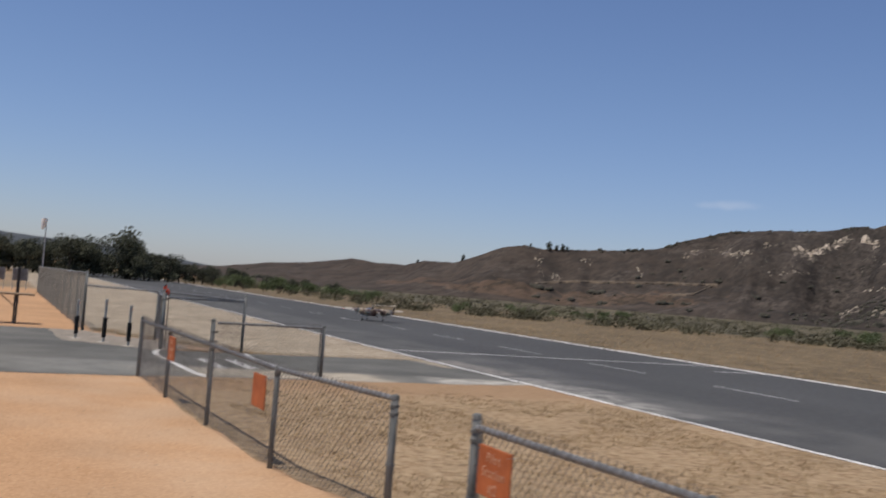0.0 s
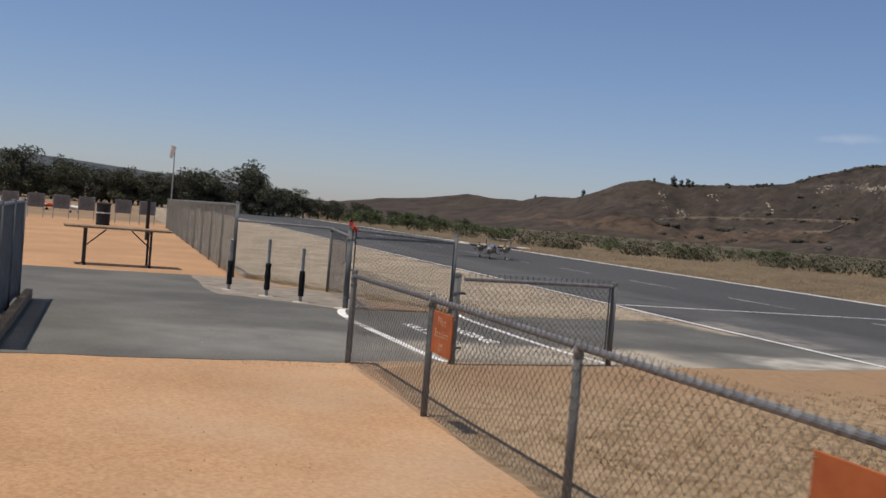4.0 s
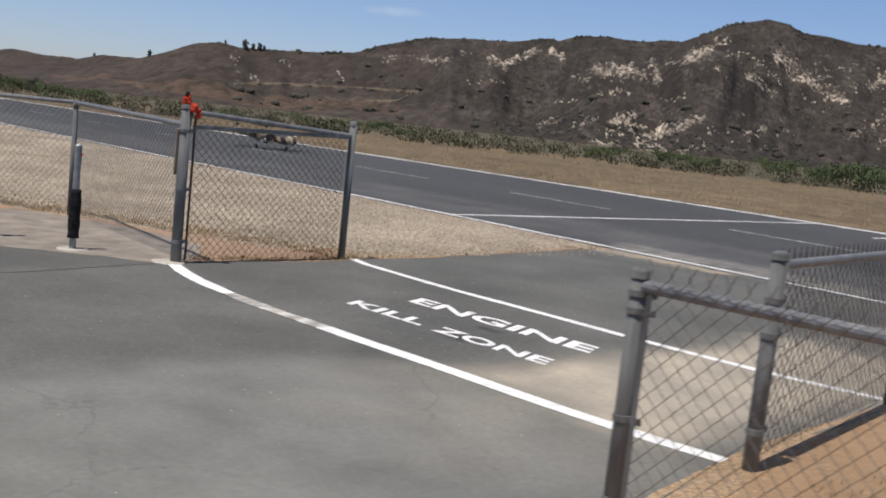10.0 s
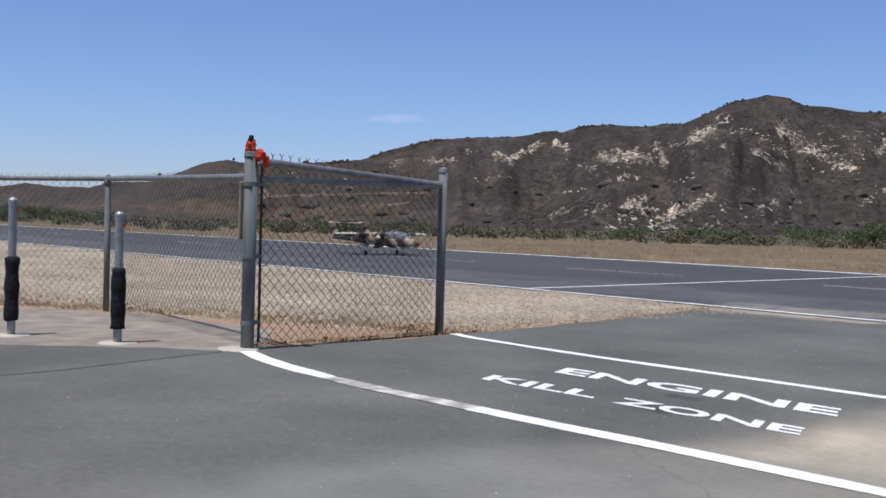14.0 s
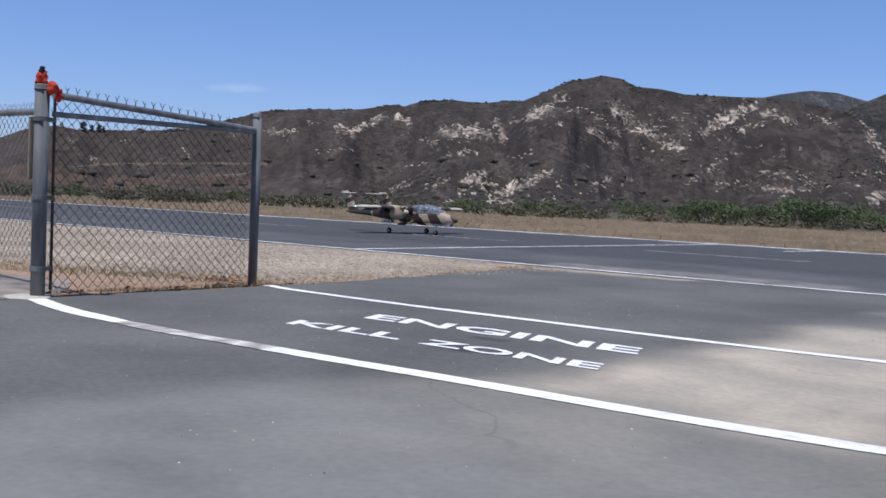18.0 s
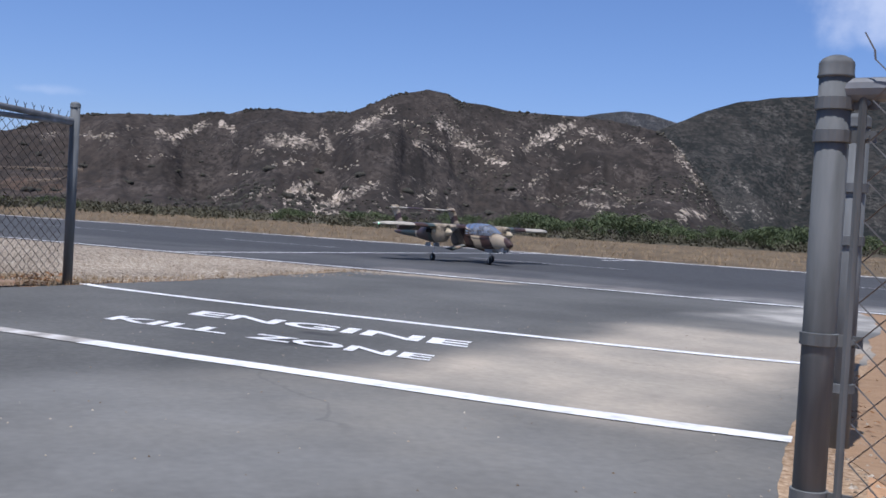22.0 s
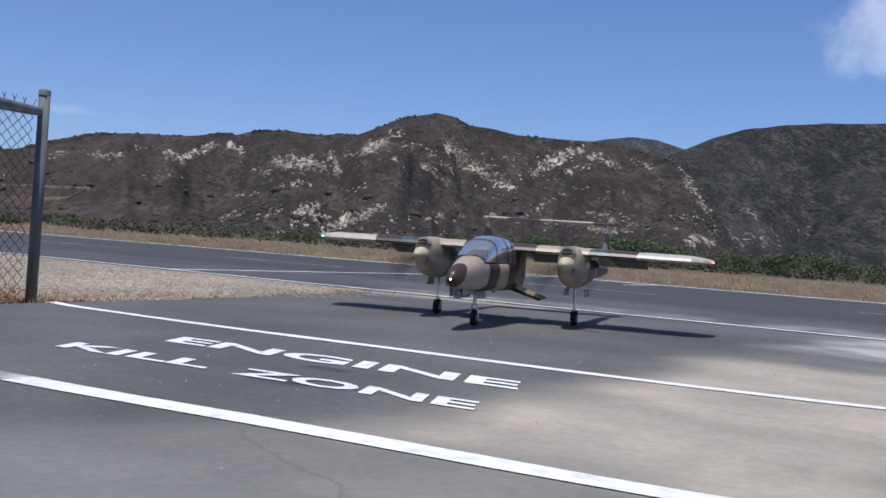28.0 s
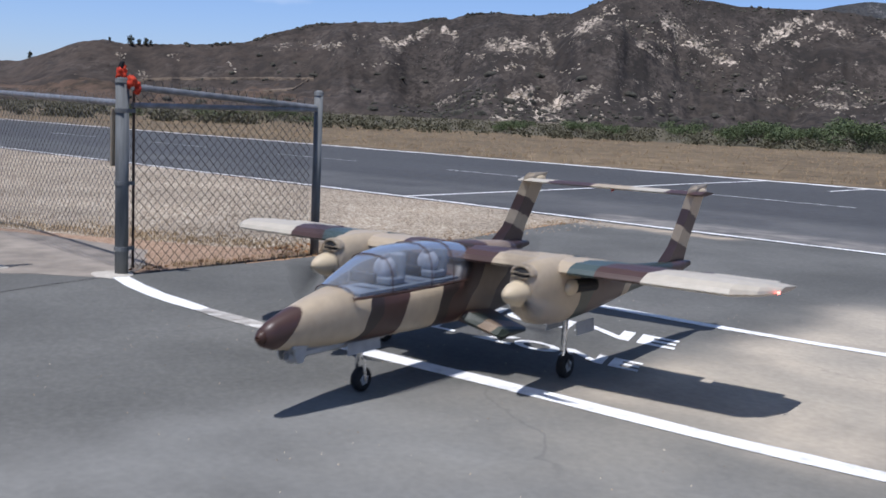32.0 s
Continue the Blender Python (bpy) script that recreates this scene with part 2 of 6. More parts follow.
M_CONC = mat("dusty concrete", [(0.20, 0.172, 0.14), (0.265, 0.228, 0.185), (0.33, 0.28, 0.228)], 5, 0.92, bump=0.03, bump_scale=90, coarse=1.6, wear=0.22)
M_FOOTING = mat("pale cement footing", [(0.40, 0.36, 0.30), (0.52, 0.48, 0.41)], 20, 0.9, coarse=4, wear=0.2)
M_PAINT = mat("white road paint", [(0.60, 0.59, 0.56), (0.84, 0.83, 0.80), (0.90, 0.89, 0.86)], 16, 0.75, bump=0.1, bump_scale=150, coarse=1.0, wear=0.12, contrast=0.25)
M_WORN = mat("scuffed brownish paint", [(0.26, 0.24, 0.21), (0.44, 0.41, 0.365), (0.62, 0.60, 0.56)], 9, 0.85, coarse=1.6, wear=0.2, contrast=0.16)
M_OLD_PAINT = mat("weathered white paint", [(0.16, 0.16, 0.16), (0.5, 0.5, 0.49), (0.66, 0.66, 0.64)], 7, 0.85, coarse=0.8, wear=0.3, contrast=0.16)
M_GALV = mat("weathered galvanised steel", [(0.118, 0.122, 0.118), (0.156, 0.161, 0.155), (0.195, 0.201, 0.195)], 26, 0.7, 0.0, bump=0.06, bump_scale=60, coarse=5, wear=0.25, contrast=0.16, stretch=(1, 1, 0.14), spec=0.16)
M_GALV_LIGHT = mat("bright galvanised pipe", [(0.25, 0.256, 0.25), (0.36, 0.365, 0.358)], 20, 0.5, 0.35, coarse=4, wear=0.15)
M_RAIL = mat("grey galvanised rail", [(0.15, 0.154, 0.155), (0.20, 0.204, 0.204), (0.265, 0.268, 0.268)], 18, 0.45, 0.15, coarse=3, wear=0.2)
M_WIRE = mat("dull chain-link wire", [(0.05, 0.042, 0.035), (0.115, 0.102, 0.088)], 12, 0.65, 0.3, coarse=2, wear=0.3)
M_WIRE_PALE = mat("grey chain-link wire", [(0.10, 0.095, 0.088), (0.2, 0.192, 0.182)], 12, 0.55, 0.4, coarse=2, wear=0.3)
M_RUST = mat("rusty dark steel", [(0.065, 0.045, 0.036), (0.135, 0.095, 0.07)], 30, 0.8, 0.3, coarse=5, wear=0.3)
M_SIGN = mat("faded orange sign board", [(0.36, 0.095, 0.03), (0.46, 0.135, 0.045)], 8, 0.7, coarse=2, wear=0.2)
M_LETTER = mat("cream sign lettering", [(0.52, 0.27, 0.15), (0.74, 0.54, 0.40)], 10, 0.7, coarse=5, wear=0.2)
M_FOAM = mat("black foam wrap", [(0.008, 0.008, 0.009), (0.02, 0.02, 0.021)], 40, 0.9, bump=0.5, bump_scale=40, coarse=6, wear=0.3)
M_RED = mat("orange-red rag", [(0.48, 0.035, 0.015), (0.66, 0.075, 0.028)], 14, 0.8, bump=0.4, bump_scale=30, coarse=8, wear=0.3)
M_WOOD = mat("sun-bleached wood", [(0.20, 0.13, 0.08), (0.30, 0.21, 0.13), (0.38, 0.28, 0.19)], 10, 0.85, bump=0.3, bump_scale=30, coarse=2, wear=0.25, stretch=(1, 6, 6))
M_SLAT = mat("weathered lath", [(0.26, 0.21, 0.145), (0.37, 0.31, 0.22)], 12, 0.85, coarse=3, wear=0.2, stretch=(6, 6, 1))
M_DARKMETAL = mat("dark painted steel", [(0.02, 0.02, 0.022), (0.045, 0.045, 0.05)], 20, 0.55, 0.3, coarse=3, wear=0.3)
M_SCREEN = mat("grey slatted privacy screen", [(0.10, 0.105, 0.11), (0.16, 0.165, 0.17)], 10, 0.7, coarse=1.5, wear=0.25)
M_BLACKPL = mat("black plastic", [(0.012, 0.012, 0.013), (0.028, 0.028, 0.03)], 12, 0.5, coarse=3, wear=0.25)
M_WHITEPL = mat("white plastic", [(0.68, 0.68, 0.66), (0.8, 0.8, 0.78)], 10, 0.45, coarse=3, wear=0.1)
M_CLOTH = mat("patterned seat cloth", [(0.10, 0.17, 0.18), (0.42, 0.47, 0.45), (0.55, 0.52, 0.45)], 26, 0.9, coarse=5, wear=0.2)
M_LEAF = mat("green shrub leaves", [(0.062, 0.083, 0.036), (0.11, 0.138, 0.058), (0.17, 0.198, 0.088)], 0.8, 0.8, coarse=0.25, wear=0.4)
M_LEAF_DARK = mat("dark tree leaves", [(0.05, 0.054, 0.034), (0.076, 0.08, 0.05), (0.11, 0.112, 0.072)], 0.6, 0.85, coarse=0.2, wear=0.4)
M_OLIVE = mat("olive weeds", [(0.078, 0.073, 0.043), (0.105, 0.097, 0.058), (0.14, 0.125, 0.078)], 0.3, 0.9, coarse=0.08, wear=0.4)
M_SCRUB = mat("dusty chaparral", [(0.042, 0.040, 0.030), (0.062, 0.058, 0.044), (0.085, 0.076, 0.059)], 0.4, 0.95, coarse=0.03, wear=0.4)
M_LITTER = mat("dry brown leaves", [(0.20, 0.085, 0.03), (0.34, 0.17, 0.07)], 8, 0.85, coarse=3, wear=0.4)
M_BARK = mat("grey-brown bark", [(0.06, 0.045, 0.032), (0.12, 0.095, 0.07)], 6, 0.95, bump=0.5, bump_scale=20, coarse=1, wear=0.3, stretch=(1, 1, 0.2))
M_ROCK = mat("cream sandstone", [(0.30, 0.24, 0.17), (0.46, 0.39, 0.29), (0.60, 0.53, 0.42)], 0.3, 0.95, bump=0.6, bump_scale=1.2, coarse=0.05, wear=0.3)
M_TYRE = mat("black rubber tyre", [(0.012, 0.012, 0.012), (0.025, 0.025, 0.025)], 60, 0.8, coarse=10, wear=0.2)
M_CHROME = mat("polished metal", [(0.6, 0.6, 0.6), (0.72, 0.72, 0.72)], 30, 0.22, 1.0, coarse=8, wear=0.1)
M_LTGREY = mat("light grey paint", [(0.30, 0.31, 0.31), (0.38, 0.39, 0.39)], 20, 0.5, coarse=6, wear=0.12)
M_TURRET = mat("mid grey paint", [(0.15, 0.155, 0.16), (0.21, 0.215, 0.22)], 20, 0.4, coarse=6, wear=0.12)
M_COCKPIT = mat("blue-grey cockpit paint", [(0.12, 0.14, 0.17), (0.17, 0.195, 0.23)], 20, 0.6, coarse=6, wear=0.15)
M_DUMMY = mat("pale dummy plastic", [(0.22, 0.235, 0.27), (0.34, 0.35, 0.38)], 30, 0.6, coarse=12, wear=0.3)
M_REDLENS = mat("dull red lens", [(0.30, 0.03, 0.022), (0.42, 0.05, 0.035)], 30, 0.25, coarse=9, wear=0.1)
M_CREAM = mat("cream paint", [(0.52, 0.42, 0.27), (0.60, 0.49, 0.33)], 16, 0.5, coarse=5, wear=0.1)
M_BROWN = mat("dark brown paint", [(0.045, 0.022, 0.015), (0.07, 0.035, 0.024)], 14, 0.4, coarse=5, wear=0.15)
M_GREY_BOARD = mat("pale grey mesh board", [(0.12, 0.125, 0.125), (0.19, 0.195, 0.195)], 6, 0.8, coarse=2, wear=0.2)
overlay(M_ASPHALT, (0.55, 0.465, 0.352), box_mask(3.33, 5.08, -0.35, 3.5, 0.45, 0.7, 1.1, 0.93, 0.55))
overlay(M_ASPHALT, (0.30, 0.275, 0.225), box_mask(3.0, 5.4, -1.6, 4.2, 0.9, 1.1, 0.9, 0.6, 0.3))
overlay(M_ASPHALT, (0.30, 0.27, 0.225), box_mask(-5.2, 5.9, -5.2, -1.3, 1.4, 2.0, 0.4, 0.1, 0.0))
overlay(M_ASPHALT, (0.07, 0.07, 0.07), box_mask(1.7, 3.1, -0.1, 1.2, 0.5, 0.9, 2.2, 0.32, 0.0))
overlay(M_ASPHALT, (0.03, 0.03, 0.03), box_mask(2.52, 2.86, 0.82, 1.0, 0.1, 0.12, 5, 0.9, 0.3))
overlay(M_ASPHALT, (0.03, 0.03, 0.03), box_mask(2.62, 3.0, 0.36, 0.62, 0.12, 0.15, 5, 0.9, 0.2))
overlay(M_ASPHALT, (0.235, 0.23, 0.21), box_mask(2.5, 5.6, -3.6, -0.2, 0.9, 1.2, 0.8, 0.7, 0.35))
overlay(M_ASPHALT, (0.50, 0.47, 0.41), box_mask(3.3, 5.2, 4.0, 7.0, 0.7, 0.9, 1.0, 0.85, 0.2))
overlay(M_ASPHALT, (0.46, 0.375, 0.27), box_mask(-1.1, 1.3, 5.75, 6.45, 0.35, 0.5, 2.0, 0.85, 0.25))
overlay(M_ASPHALT, (0.088, 0.085, 0.077), box_mask(-1.4, 0.32, -2.9, 0.1, 0.3, 0.35, 1.6, 0.55, 0.5))
overlay(M_ASPHALT, (0.06, 0.058, 0.055), cracks(0.33, 0.0028, 0.22))
overlay(M_DRY, (0.335, 0.215, 0.122), box_mask(2.0, 8.2, -2.5, 8.0, 1.8, 1.6, 0.7, 0.95, 0.6))
overlay(M_DRY, (0.47, 0.355, 0.22), box_mask(6.0, 40, -2.5, 8.0, 1.5, 1.6, 2.6, 0.5, 0.0))
overlay(M_RUNWAY, (0.42, 0.40, 0.36), box_mask(2.4, 9, 4.9, 7.9, 0.9, 1.2, 1.1, 0.75, 0.0))
overlay(M_RUNWAY, (0.17, 0.165, 0.155), box_mask(-70, 70, 6.0, 9.6, 1.2, 1.5, 0.3, 0.4, 0.0))
overlay(M_RUNWAY, (0.33, 0.30, 0.26), box_mask(-1.2, 2.6, 6.2, 7.4, 0.4, 0.6, 1.4, 0.6, 0.0))
overlay(M_DIRT, (0.19, 0.15, 0.095), box_mask(-190, -34, -70, 12, 5, 5, 0.12, 0.85, 0.55))
overlay(M_DIRT, (0.56, 0.42, 0.29), box_mask(4, 40, -4, 1, 2.5, 3.0, 0.4, 0.35, 0.0))


def hill_material(name, brush, soil, rock, rocky):
    """Hillside: brown soil under dark brush at two sizes, with pale rock along broken streaks."""
    m = bpy.data.materials.new(name)
    m.use_nodes = True
    nt = m.node_tree
    b = nt.nodes["Principled BSDF"]
    b.inputs["Roughness"].default_value, b.inputs["Specular IOR Level"].default_value = 1.0, 0.05
    co = nt.nodes.new("ShaderNodeTexCoord")

    # brush and rock lie in bands that run down the slope
    turned, drawn = nt.nodes.new("ShaderNodeMapping"), nt.nodes.new("ShaderNodeMapping")
    turned.inputs["Rotation"].default_value = (0, 0, radians(-38))
    drawn.inputs["Scale"].default_value = (1, 0.25, 1.1)
    nt.links.new(co.outputs["Object"], turned.inputs[0])
    nt.links.new(turned.outputs[0], drawn.inputs[0])

    def noise_node(scale, detail, rough=0.6):
        n = nt.nodes.new("ShaderNodeTexNoise")
        n.inputs["Scale"].default_value, n.inputs["Detail"].default_value, n.inputs["Roughness"].default_value = scale, detail, rough
        nt.links.new(drawn.outputs[0], n.inputs["Vector"])
        return n.outputs["Fac"]

    def ranged(v, a, c, lo=0.0, hi=1.0):
        r = nt.nodes.new("ShaderNodeMapRange")
        r.inputs[1].default_value, r.inputs[2].default_value, r.inputs[3].default_value, r.inputs[4].default_value = a, c, lo, hi
        nt.links.new(v, r.inputs[0])
        return r.outputs[0]

    def times(v, w):
        q = nt.nodes.new("ShaderNodeMath")
        q.operation = "MULTIPLY"
        nt.links.new(v, q.inputs[0])
        nt.links.new(w, q.inputs[1])
        return q.outputs[0]

    def mixed(f, x, y):
        q = nt.nodes.new("ShaderNodeMix")
        q.data_type = "RGBA"
        nt.links.new(f, q.inputs[0])
        for s, v in ((q.inputs[6], x), (q.inputs[7], y)):
            if isinstance(v, tuple):
                s.default_value = (*v, 1)
            else:
                nt.links.new(v, s)
        return q.outputs[2]

    bare = nt.nodes.new("ShaderNodeAttribute")
    bare.attribute_name = "bare"
    lift = nt.nodes.new("ShaderNodeMath")
    lift.operation = "MULTIPLY_ADD"
    lift.inputs[1].default_value = 0.30
    nt.links.new(bare.outputs["Fac"], lift.inputs[0])
    nt.links.new(noise_node(0.5, 9, 0.8), lift.inputs[2])
    ground = mixed(ranged(noise_node(0.035, 6), 0.35, 0.65), tuple(c * 0.72 for c in soil), tuple(c * 1.25 for c in soil))
    shrub = mixed(ranged(noise_node(0.9, 4), 0.35, 0.65), tuple(c * 0.6 for c in brush), tuple(c * 1.6 for c in brush))
    cover = times(ranged(noise_node(0.5, 7, 0.7), 0.43, 0.53), ranged(noise_node(0.03, 5), 0.34, 0.54, 0.5, 1.0))
    face = mixed(cover, ground, shrub)
    thicket = times(ranged(noise_node(0.055, 6, 0.65), 0.49, 0.56, 0.0, 0.85), ranged(noise_node(0.35, 6, 0.7), 0.40, 0.50))
    face = mixed(thicket, face, tuple(c * 1.05 for c in brush))
    dry = nt.nodes.new("ShaderNodeAttribute")
    dry.attribute_name = "dry"
    grass = times(dry.outputs["Fac"], ranged(noise_node(0.3, 7, 0.72), 0.42, 0.56, 0.35, 1.0))
    face = mixed(grass, face, tuple(c * k for c, k in zip(soil, (1.75, 1.6, 1.5))))
    scars = times(ranged(noise_node(0.13, 8, 0.72), 0.50, 0.60), ranged(noise_node(0.8, 6, 0.75), 0.47, 0.55))
    face = mixed(scars, face, tuple(c * 1.6 for c in soil))
    pale = mixed(ranged(noise_node(0.16, 5), 0.4, 0.6), tuple(c * 0.65 for c in rock), rock)
    veins = ranged(lift.outputs[0], rocky[0], rocky[1])
    crust = times(veins, ranged(noise_node(0.75, 7, 0.78), 0.46, 0.50))
    crust = times(crust, ranged(noise_node(0.2, 6, 0.7), 0.42, 0.48, 0.2, 1.0))
    crust = times(crust, ranged(noise_node(0.085, 4, 0.6), 0.42, 0.50, 0.3, 1.0))
    face = mixed(crust, face, pale)
    nt.links.new(face, b.inputs["Base Color"])
    bp = nt.nodes.new("ShaderNodeBump")
    bp.inputs["Strength"].default_value, bp.inputs["Distance"].default_value = 0.12, 0.5
    nt.links.new(noise_node(0.6, 5, 0.65), bp.inputs["Height"])
    nt.links.new(bp.outputs[0], b.inputs["Normal"])
    return m


M_HILL = hill_material("chaparral hillside", (0.0285, 0.026, 0.0235), (0.058, 0.0485, 0.0415), (0.58, 0.49, 0.39), (0.678, 0.715))
M_HILL_FAR = hill_material("far brown hillside", (0.021, 0.0235, 0.0225), (0.056, 0.052, 0.046), (0.42, 0.37, 0.31), (0.66, 0.74))
M_HILL_RED = hill_material("reddish cut bank", (0.030, 0.028, 0.022), (0.088, 0.064, 0.049), (0.40, 0.32, 0.23), (0.68, 0.76))
# same hillside, greyed and paled: the haze before it is mixed into its colours
M_HILL_HAZE = hill_material("far hillside greyed for haze", (0.043, 0.045, 0.047), (0.075, 0.072, 0.07), (0.3, 0.28, 0.26), (1.5, 1.6))
M_TRACK = mat("pale graded earth", [(0.09, 0.07, 0.05), (0.14, 0.105, 0.074), (0.19, 0.145, 0.10)], 0.4, 0.95, coarse=0.05, wear=0.4)
# aerial haze is put straight into the range's blue-grey colours
M_RANGE = hill_material("distant range in haze-tinted blue-grey", (0.055, 0.065, 0.075), (0.085, 0.09, 0.095), (0.2, 0.2, 0.2), (1.5, 1.6))


# ---- mesh helpers ----
def mesh_of(bm, name, material, smooth=False):
    me = bpy.data.meshes.new(name)
    bm.to_mesh(me)
    bm.free()
    me.materials.append(material)
    if smooth:
        me.polygons.foreach_set("use_smooth", [True] * len(me.polygons))
    return me


def thing(name, at=None):
    ob = new(name)
    ob.empty_display_size = 0.1
    if at is not None:
        ob.matrix_basis = at
    return ob


def part(name, bm, material, parent, label="", smooth=False):
    ob = new(name, mesh_of(bm, name, material, smooth))
    ob.parent = parent
    if label:
        ob["label"] = label
    return ob


def box(bm, cx, cy, cz, sx, sy, sz, m=None, bevel=0.0):
    r = bmesh.ops.create_cube(bm, size=1.0, matrix=(m or Matrix()) @ pose(cx, cy, cz) @ Matrix.Diagonal((sx, sy, sz, 1)))
    if bevel:
        es = list({e for v in r["verts"] for e in v.link_edges})
        bmesh.ops.bevel(bm, geom=es, offset=bevel, segments=1, affect="EDGES")
    return bm


def tube(bm, a, b, r, r2=None, seg=12, caps=True):
    """A round bar from a to b."""
    a, b = Vector(a), Vector(b)
    d = b - a
    q = d.to_track_quat("Z", "Y").to_matrix().to_4x4()
    bmesh.ops.create_cone(bm, cap_ends=caps, segments=seg, radius1=r, radius2=r if r2 is None else r2, depth=d.length,
                          matrix=Matrix.Translation((a + b) / 2) @ q)
    return bm


def ball(bm, c, r, sx=1, sy=1, sz=1, seg=12, rings=8):
    bmesh.ops.create_uvsphere(bm, u_segments=seg, v_segments=rings, radius=r, matrix=pose(*c) @ Matrix.Diagonal((sx, sy, sz, 1)))
    return bm


def lathe(bm, profile, seg=20, m=None):
    """Turns (radius, height) pairs round z."""
    rings = []
    for r, z in profile:
        rings.append([bm.verts.new((m or Matrix()) @ Vector((r * math.cos(2 * math.pi * i / seg), r * math.sin(2 * math.pi * i / seg), z))) for i in range(seg)])
    for lo, hi in zip(rings, rings[1:]):
        for i in range(seg):
            bm.faces.new((lo[i], lo[(i + 1) % seg], hi[(i + 1) % seg], hi[i]))
    for ring, flip in ((rings[0], True), (rings[-1], False)):
        bm.faces.new(ring[::-1] if flip else ring)
    return bm


def loft(bm, sections, close=True):
    """Joins rings of equal length into a skin, closed at both ends."""
    rings = [[bm.verts.new(p) for p in s] for s in sections]
    n = len(rings[0])
    for a, b in zip(rings, rings[1:]):
        for i in range(n):
            bm.faces.new((a[i], a[(i + 1) % n], b[(i + 1) % n], b[i]))
    if close:
        bm.faces.new(rings[0][::-1])
        bm.faces.new(rings[-1])
    bmesh.ops.recalc_face_normals(bm, faces=bm.faces[:])
    return bm


def from_lists(name, verts, faces, material, smooth=False):
    me = bpy.data.meshes.new(name)
    me.from_pydata(verts, [], faces)
    me.materials.append(material)
    if smooth:
        me.polygons.foreach_set("use_smooth", [True] * len(faces))
    me.update()
    return me


def sheet(name, outline, z, material, label, category, step=0.5, rag=0.06):
    """A thin ground sheet with a slightly ragged border."""
    pts = []
    for (x0, y0), (x1, y1) in zip(outline, outline[1:] + outline[:1]):
        n = max(1, int(math.hypot(x1 - x0, y1 - y0) / step))
        for i in range(n):
            x, y = x0 + (x1 - x0) * i / n, y0 + (y1 - y0) * i / n
            o = (noise.noise_vector((x * 1.3, y * 1.3, z * 90)) + 0.5 * noise.noise_vector((x * 7, y * 7, 3))) * rag
            pts.append((x + o.x, y + o.y))
    bm = bmesh.new()
    top = bm.faces.new([bm.verts.new((x, y, z)) for x, y in pts])
    r = bmesh.ops.extrude_face_region(bm, geom=[top])
    bmesh.ops.translate(bm, verts=[v for v in r["geom"] if isinstance(v, bmesh.types.BMVert)], vec=(0, 0, -0.05))
    bmesh.ops.recalc_face_normals(bm, faces=bm.faces[:])
    bmesh.ops.triangulate(bm, faces=bm.faces[:])
    return tagged(new(name, mesh_of(bm, name, material)), label, category, kind="structure")


def taper(ob, edge, depth):
    """Lets a sheet run out below the ground past a line given by edge(y)."""
    for v in ob.data.vertices:
        if v.co.x > edge(v.co.y):
            v.co.z -= depth
    return ob


def strip(name, points, width, z, material, label, wobble=0.0):
    """A painted line on the ground along points, raised by the thickness of its paint."""
    pts = []
    for a, b in zip(points, points[1:]):
        a, b = Vector((*a, 0)), Vector((*b, 0))
        n = max(1, int((b - a).length / 0.2))
        pts += [a.lerp(b, i / n) for i in range(n)]
    pts.append(Vector((*points[-1], 0)))
    bm = bmesh.new()
    rows = []
    for i, p in enumerate(pts):
        d = (pts[min(i + 1, len(pts) - 1)] - pts[max(i - 1, 0)]).normalized()
        s = Vector((-d.y, d.x, 0)) * width / 2
        w = 1 + wobble * noise.noise((p.x * 3, p.y * 3, 7))
        o = s * wobble * noise.noise((p.x * 1.5, p.y * 1.5, 2))
        rows.append([bm.verts.new(p + o + s * w * k + Vector((0, 0, z))) for k in (-1, 1)])
    for r0, r1 in zip(rows, rows[1:]):
        bm.faces.new((r0[0], r1[0], r1[1], r0[1]))
    bmesh.ops.recalc_face_normals(bm, faces=bm.faces[:])
    ob = new(name, mesh_of(bm, name, material))
    return tagged(ob, label, "road marking", kind="structure")


# ---- ground ----
bm = bmesh.new()
bmesh.ops.create_grid(bm, x_segments=60, y_segments=60, size=2400, matrix=pose(0, 0, -0.0135))
tagged(new("ground", mesh_of(bm, "ground", M_DIRT)), "bare tan dirt ground of the airfield", "ground", kind="structure")
sheet("runway", [(-140, 5.75), (-60, 5.95), (0, 6.3), (12, 6.6), (60, 7.4), (60, 19.2), (0, 17.7), (-60, 16.8), (-140, 16.2)], -0.006, M_RUNWAY,
      "dark grey asphalt model runway with worn white lines", "runway", 2.0, 0.08)
sheet("apron", [(-5.0, -1.7), (-5.0, -9), (5.65, -9), (5.5, -2.5), (5.38, -1.17), (5.27, -0.6), (5.1, 0.15), (4.95, 2.1), (4.9, 2.85), (4.79, 3.76), (4.65, 4.81), (4.42, 5.95), (4.2, 6.5), (-0.75, 6.25), (-0.25, 3.5), (-0.05, 1.75), (0.02, 0.05), (-0.08, -0.1), (-0.95, -0.85), (-2.2, -1.45)], -0.009, M_ASPHALT,
      "worn grey asphalt apron with dusty patches", "apron", 0.1, 0.06)
sheet("concrete_pad", [(-5.0, -1.85), (-4.4, -1.92), (-2.4, -1.95), (-1.3, -1.75), (-1.0, -1.25), (-0.5, -0.75), (-0.15, -0.3), (0.0, -0.1), (-0.08, 0.2), (-0.9, 0.75), (-1.6, 0.62), (-2.4, 0.38), (-2.95, 0.05), (-3.6, -0.5), (-5.0, -1.12)], -0.0072, M_CONC,
      "dusty pale concrete pad under the bollards", "concrete pad", 0.08, 0.09)
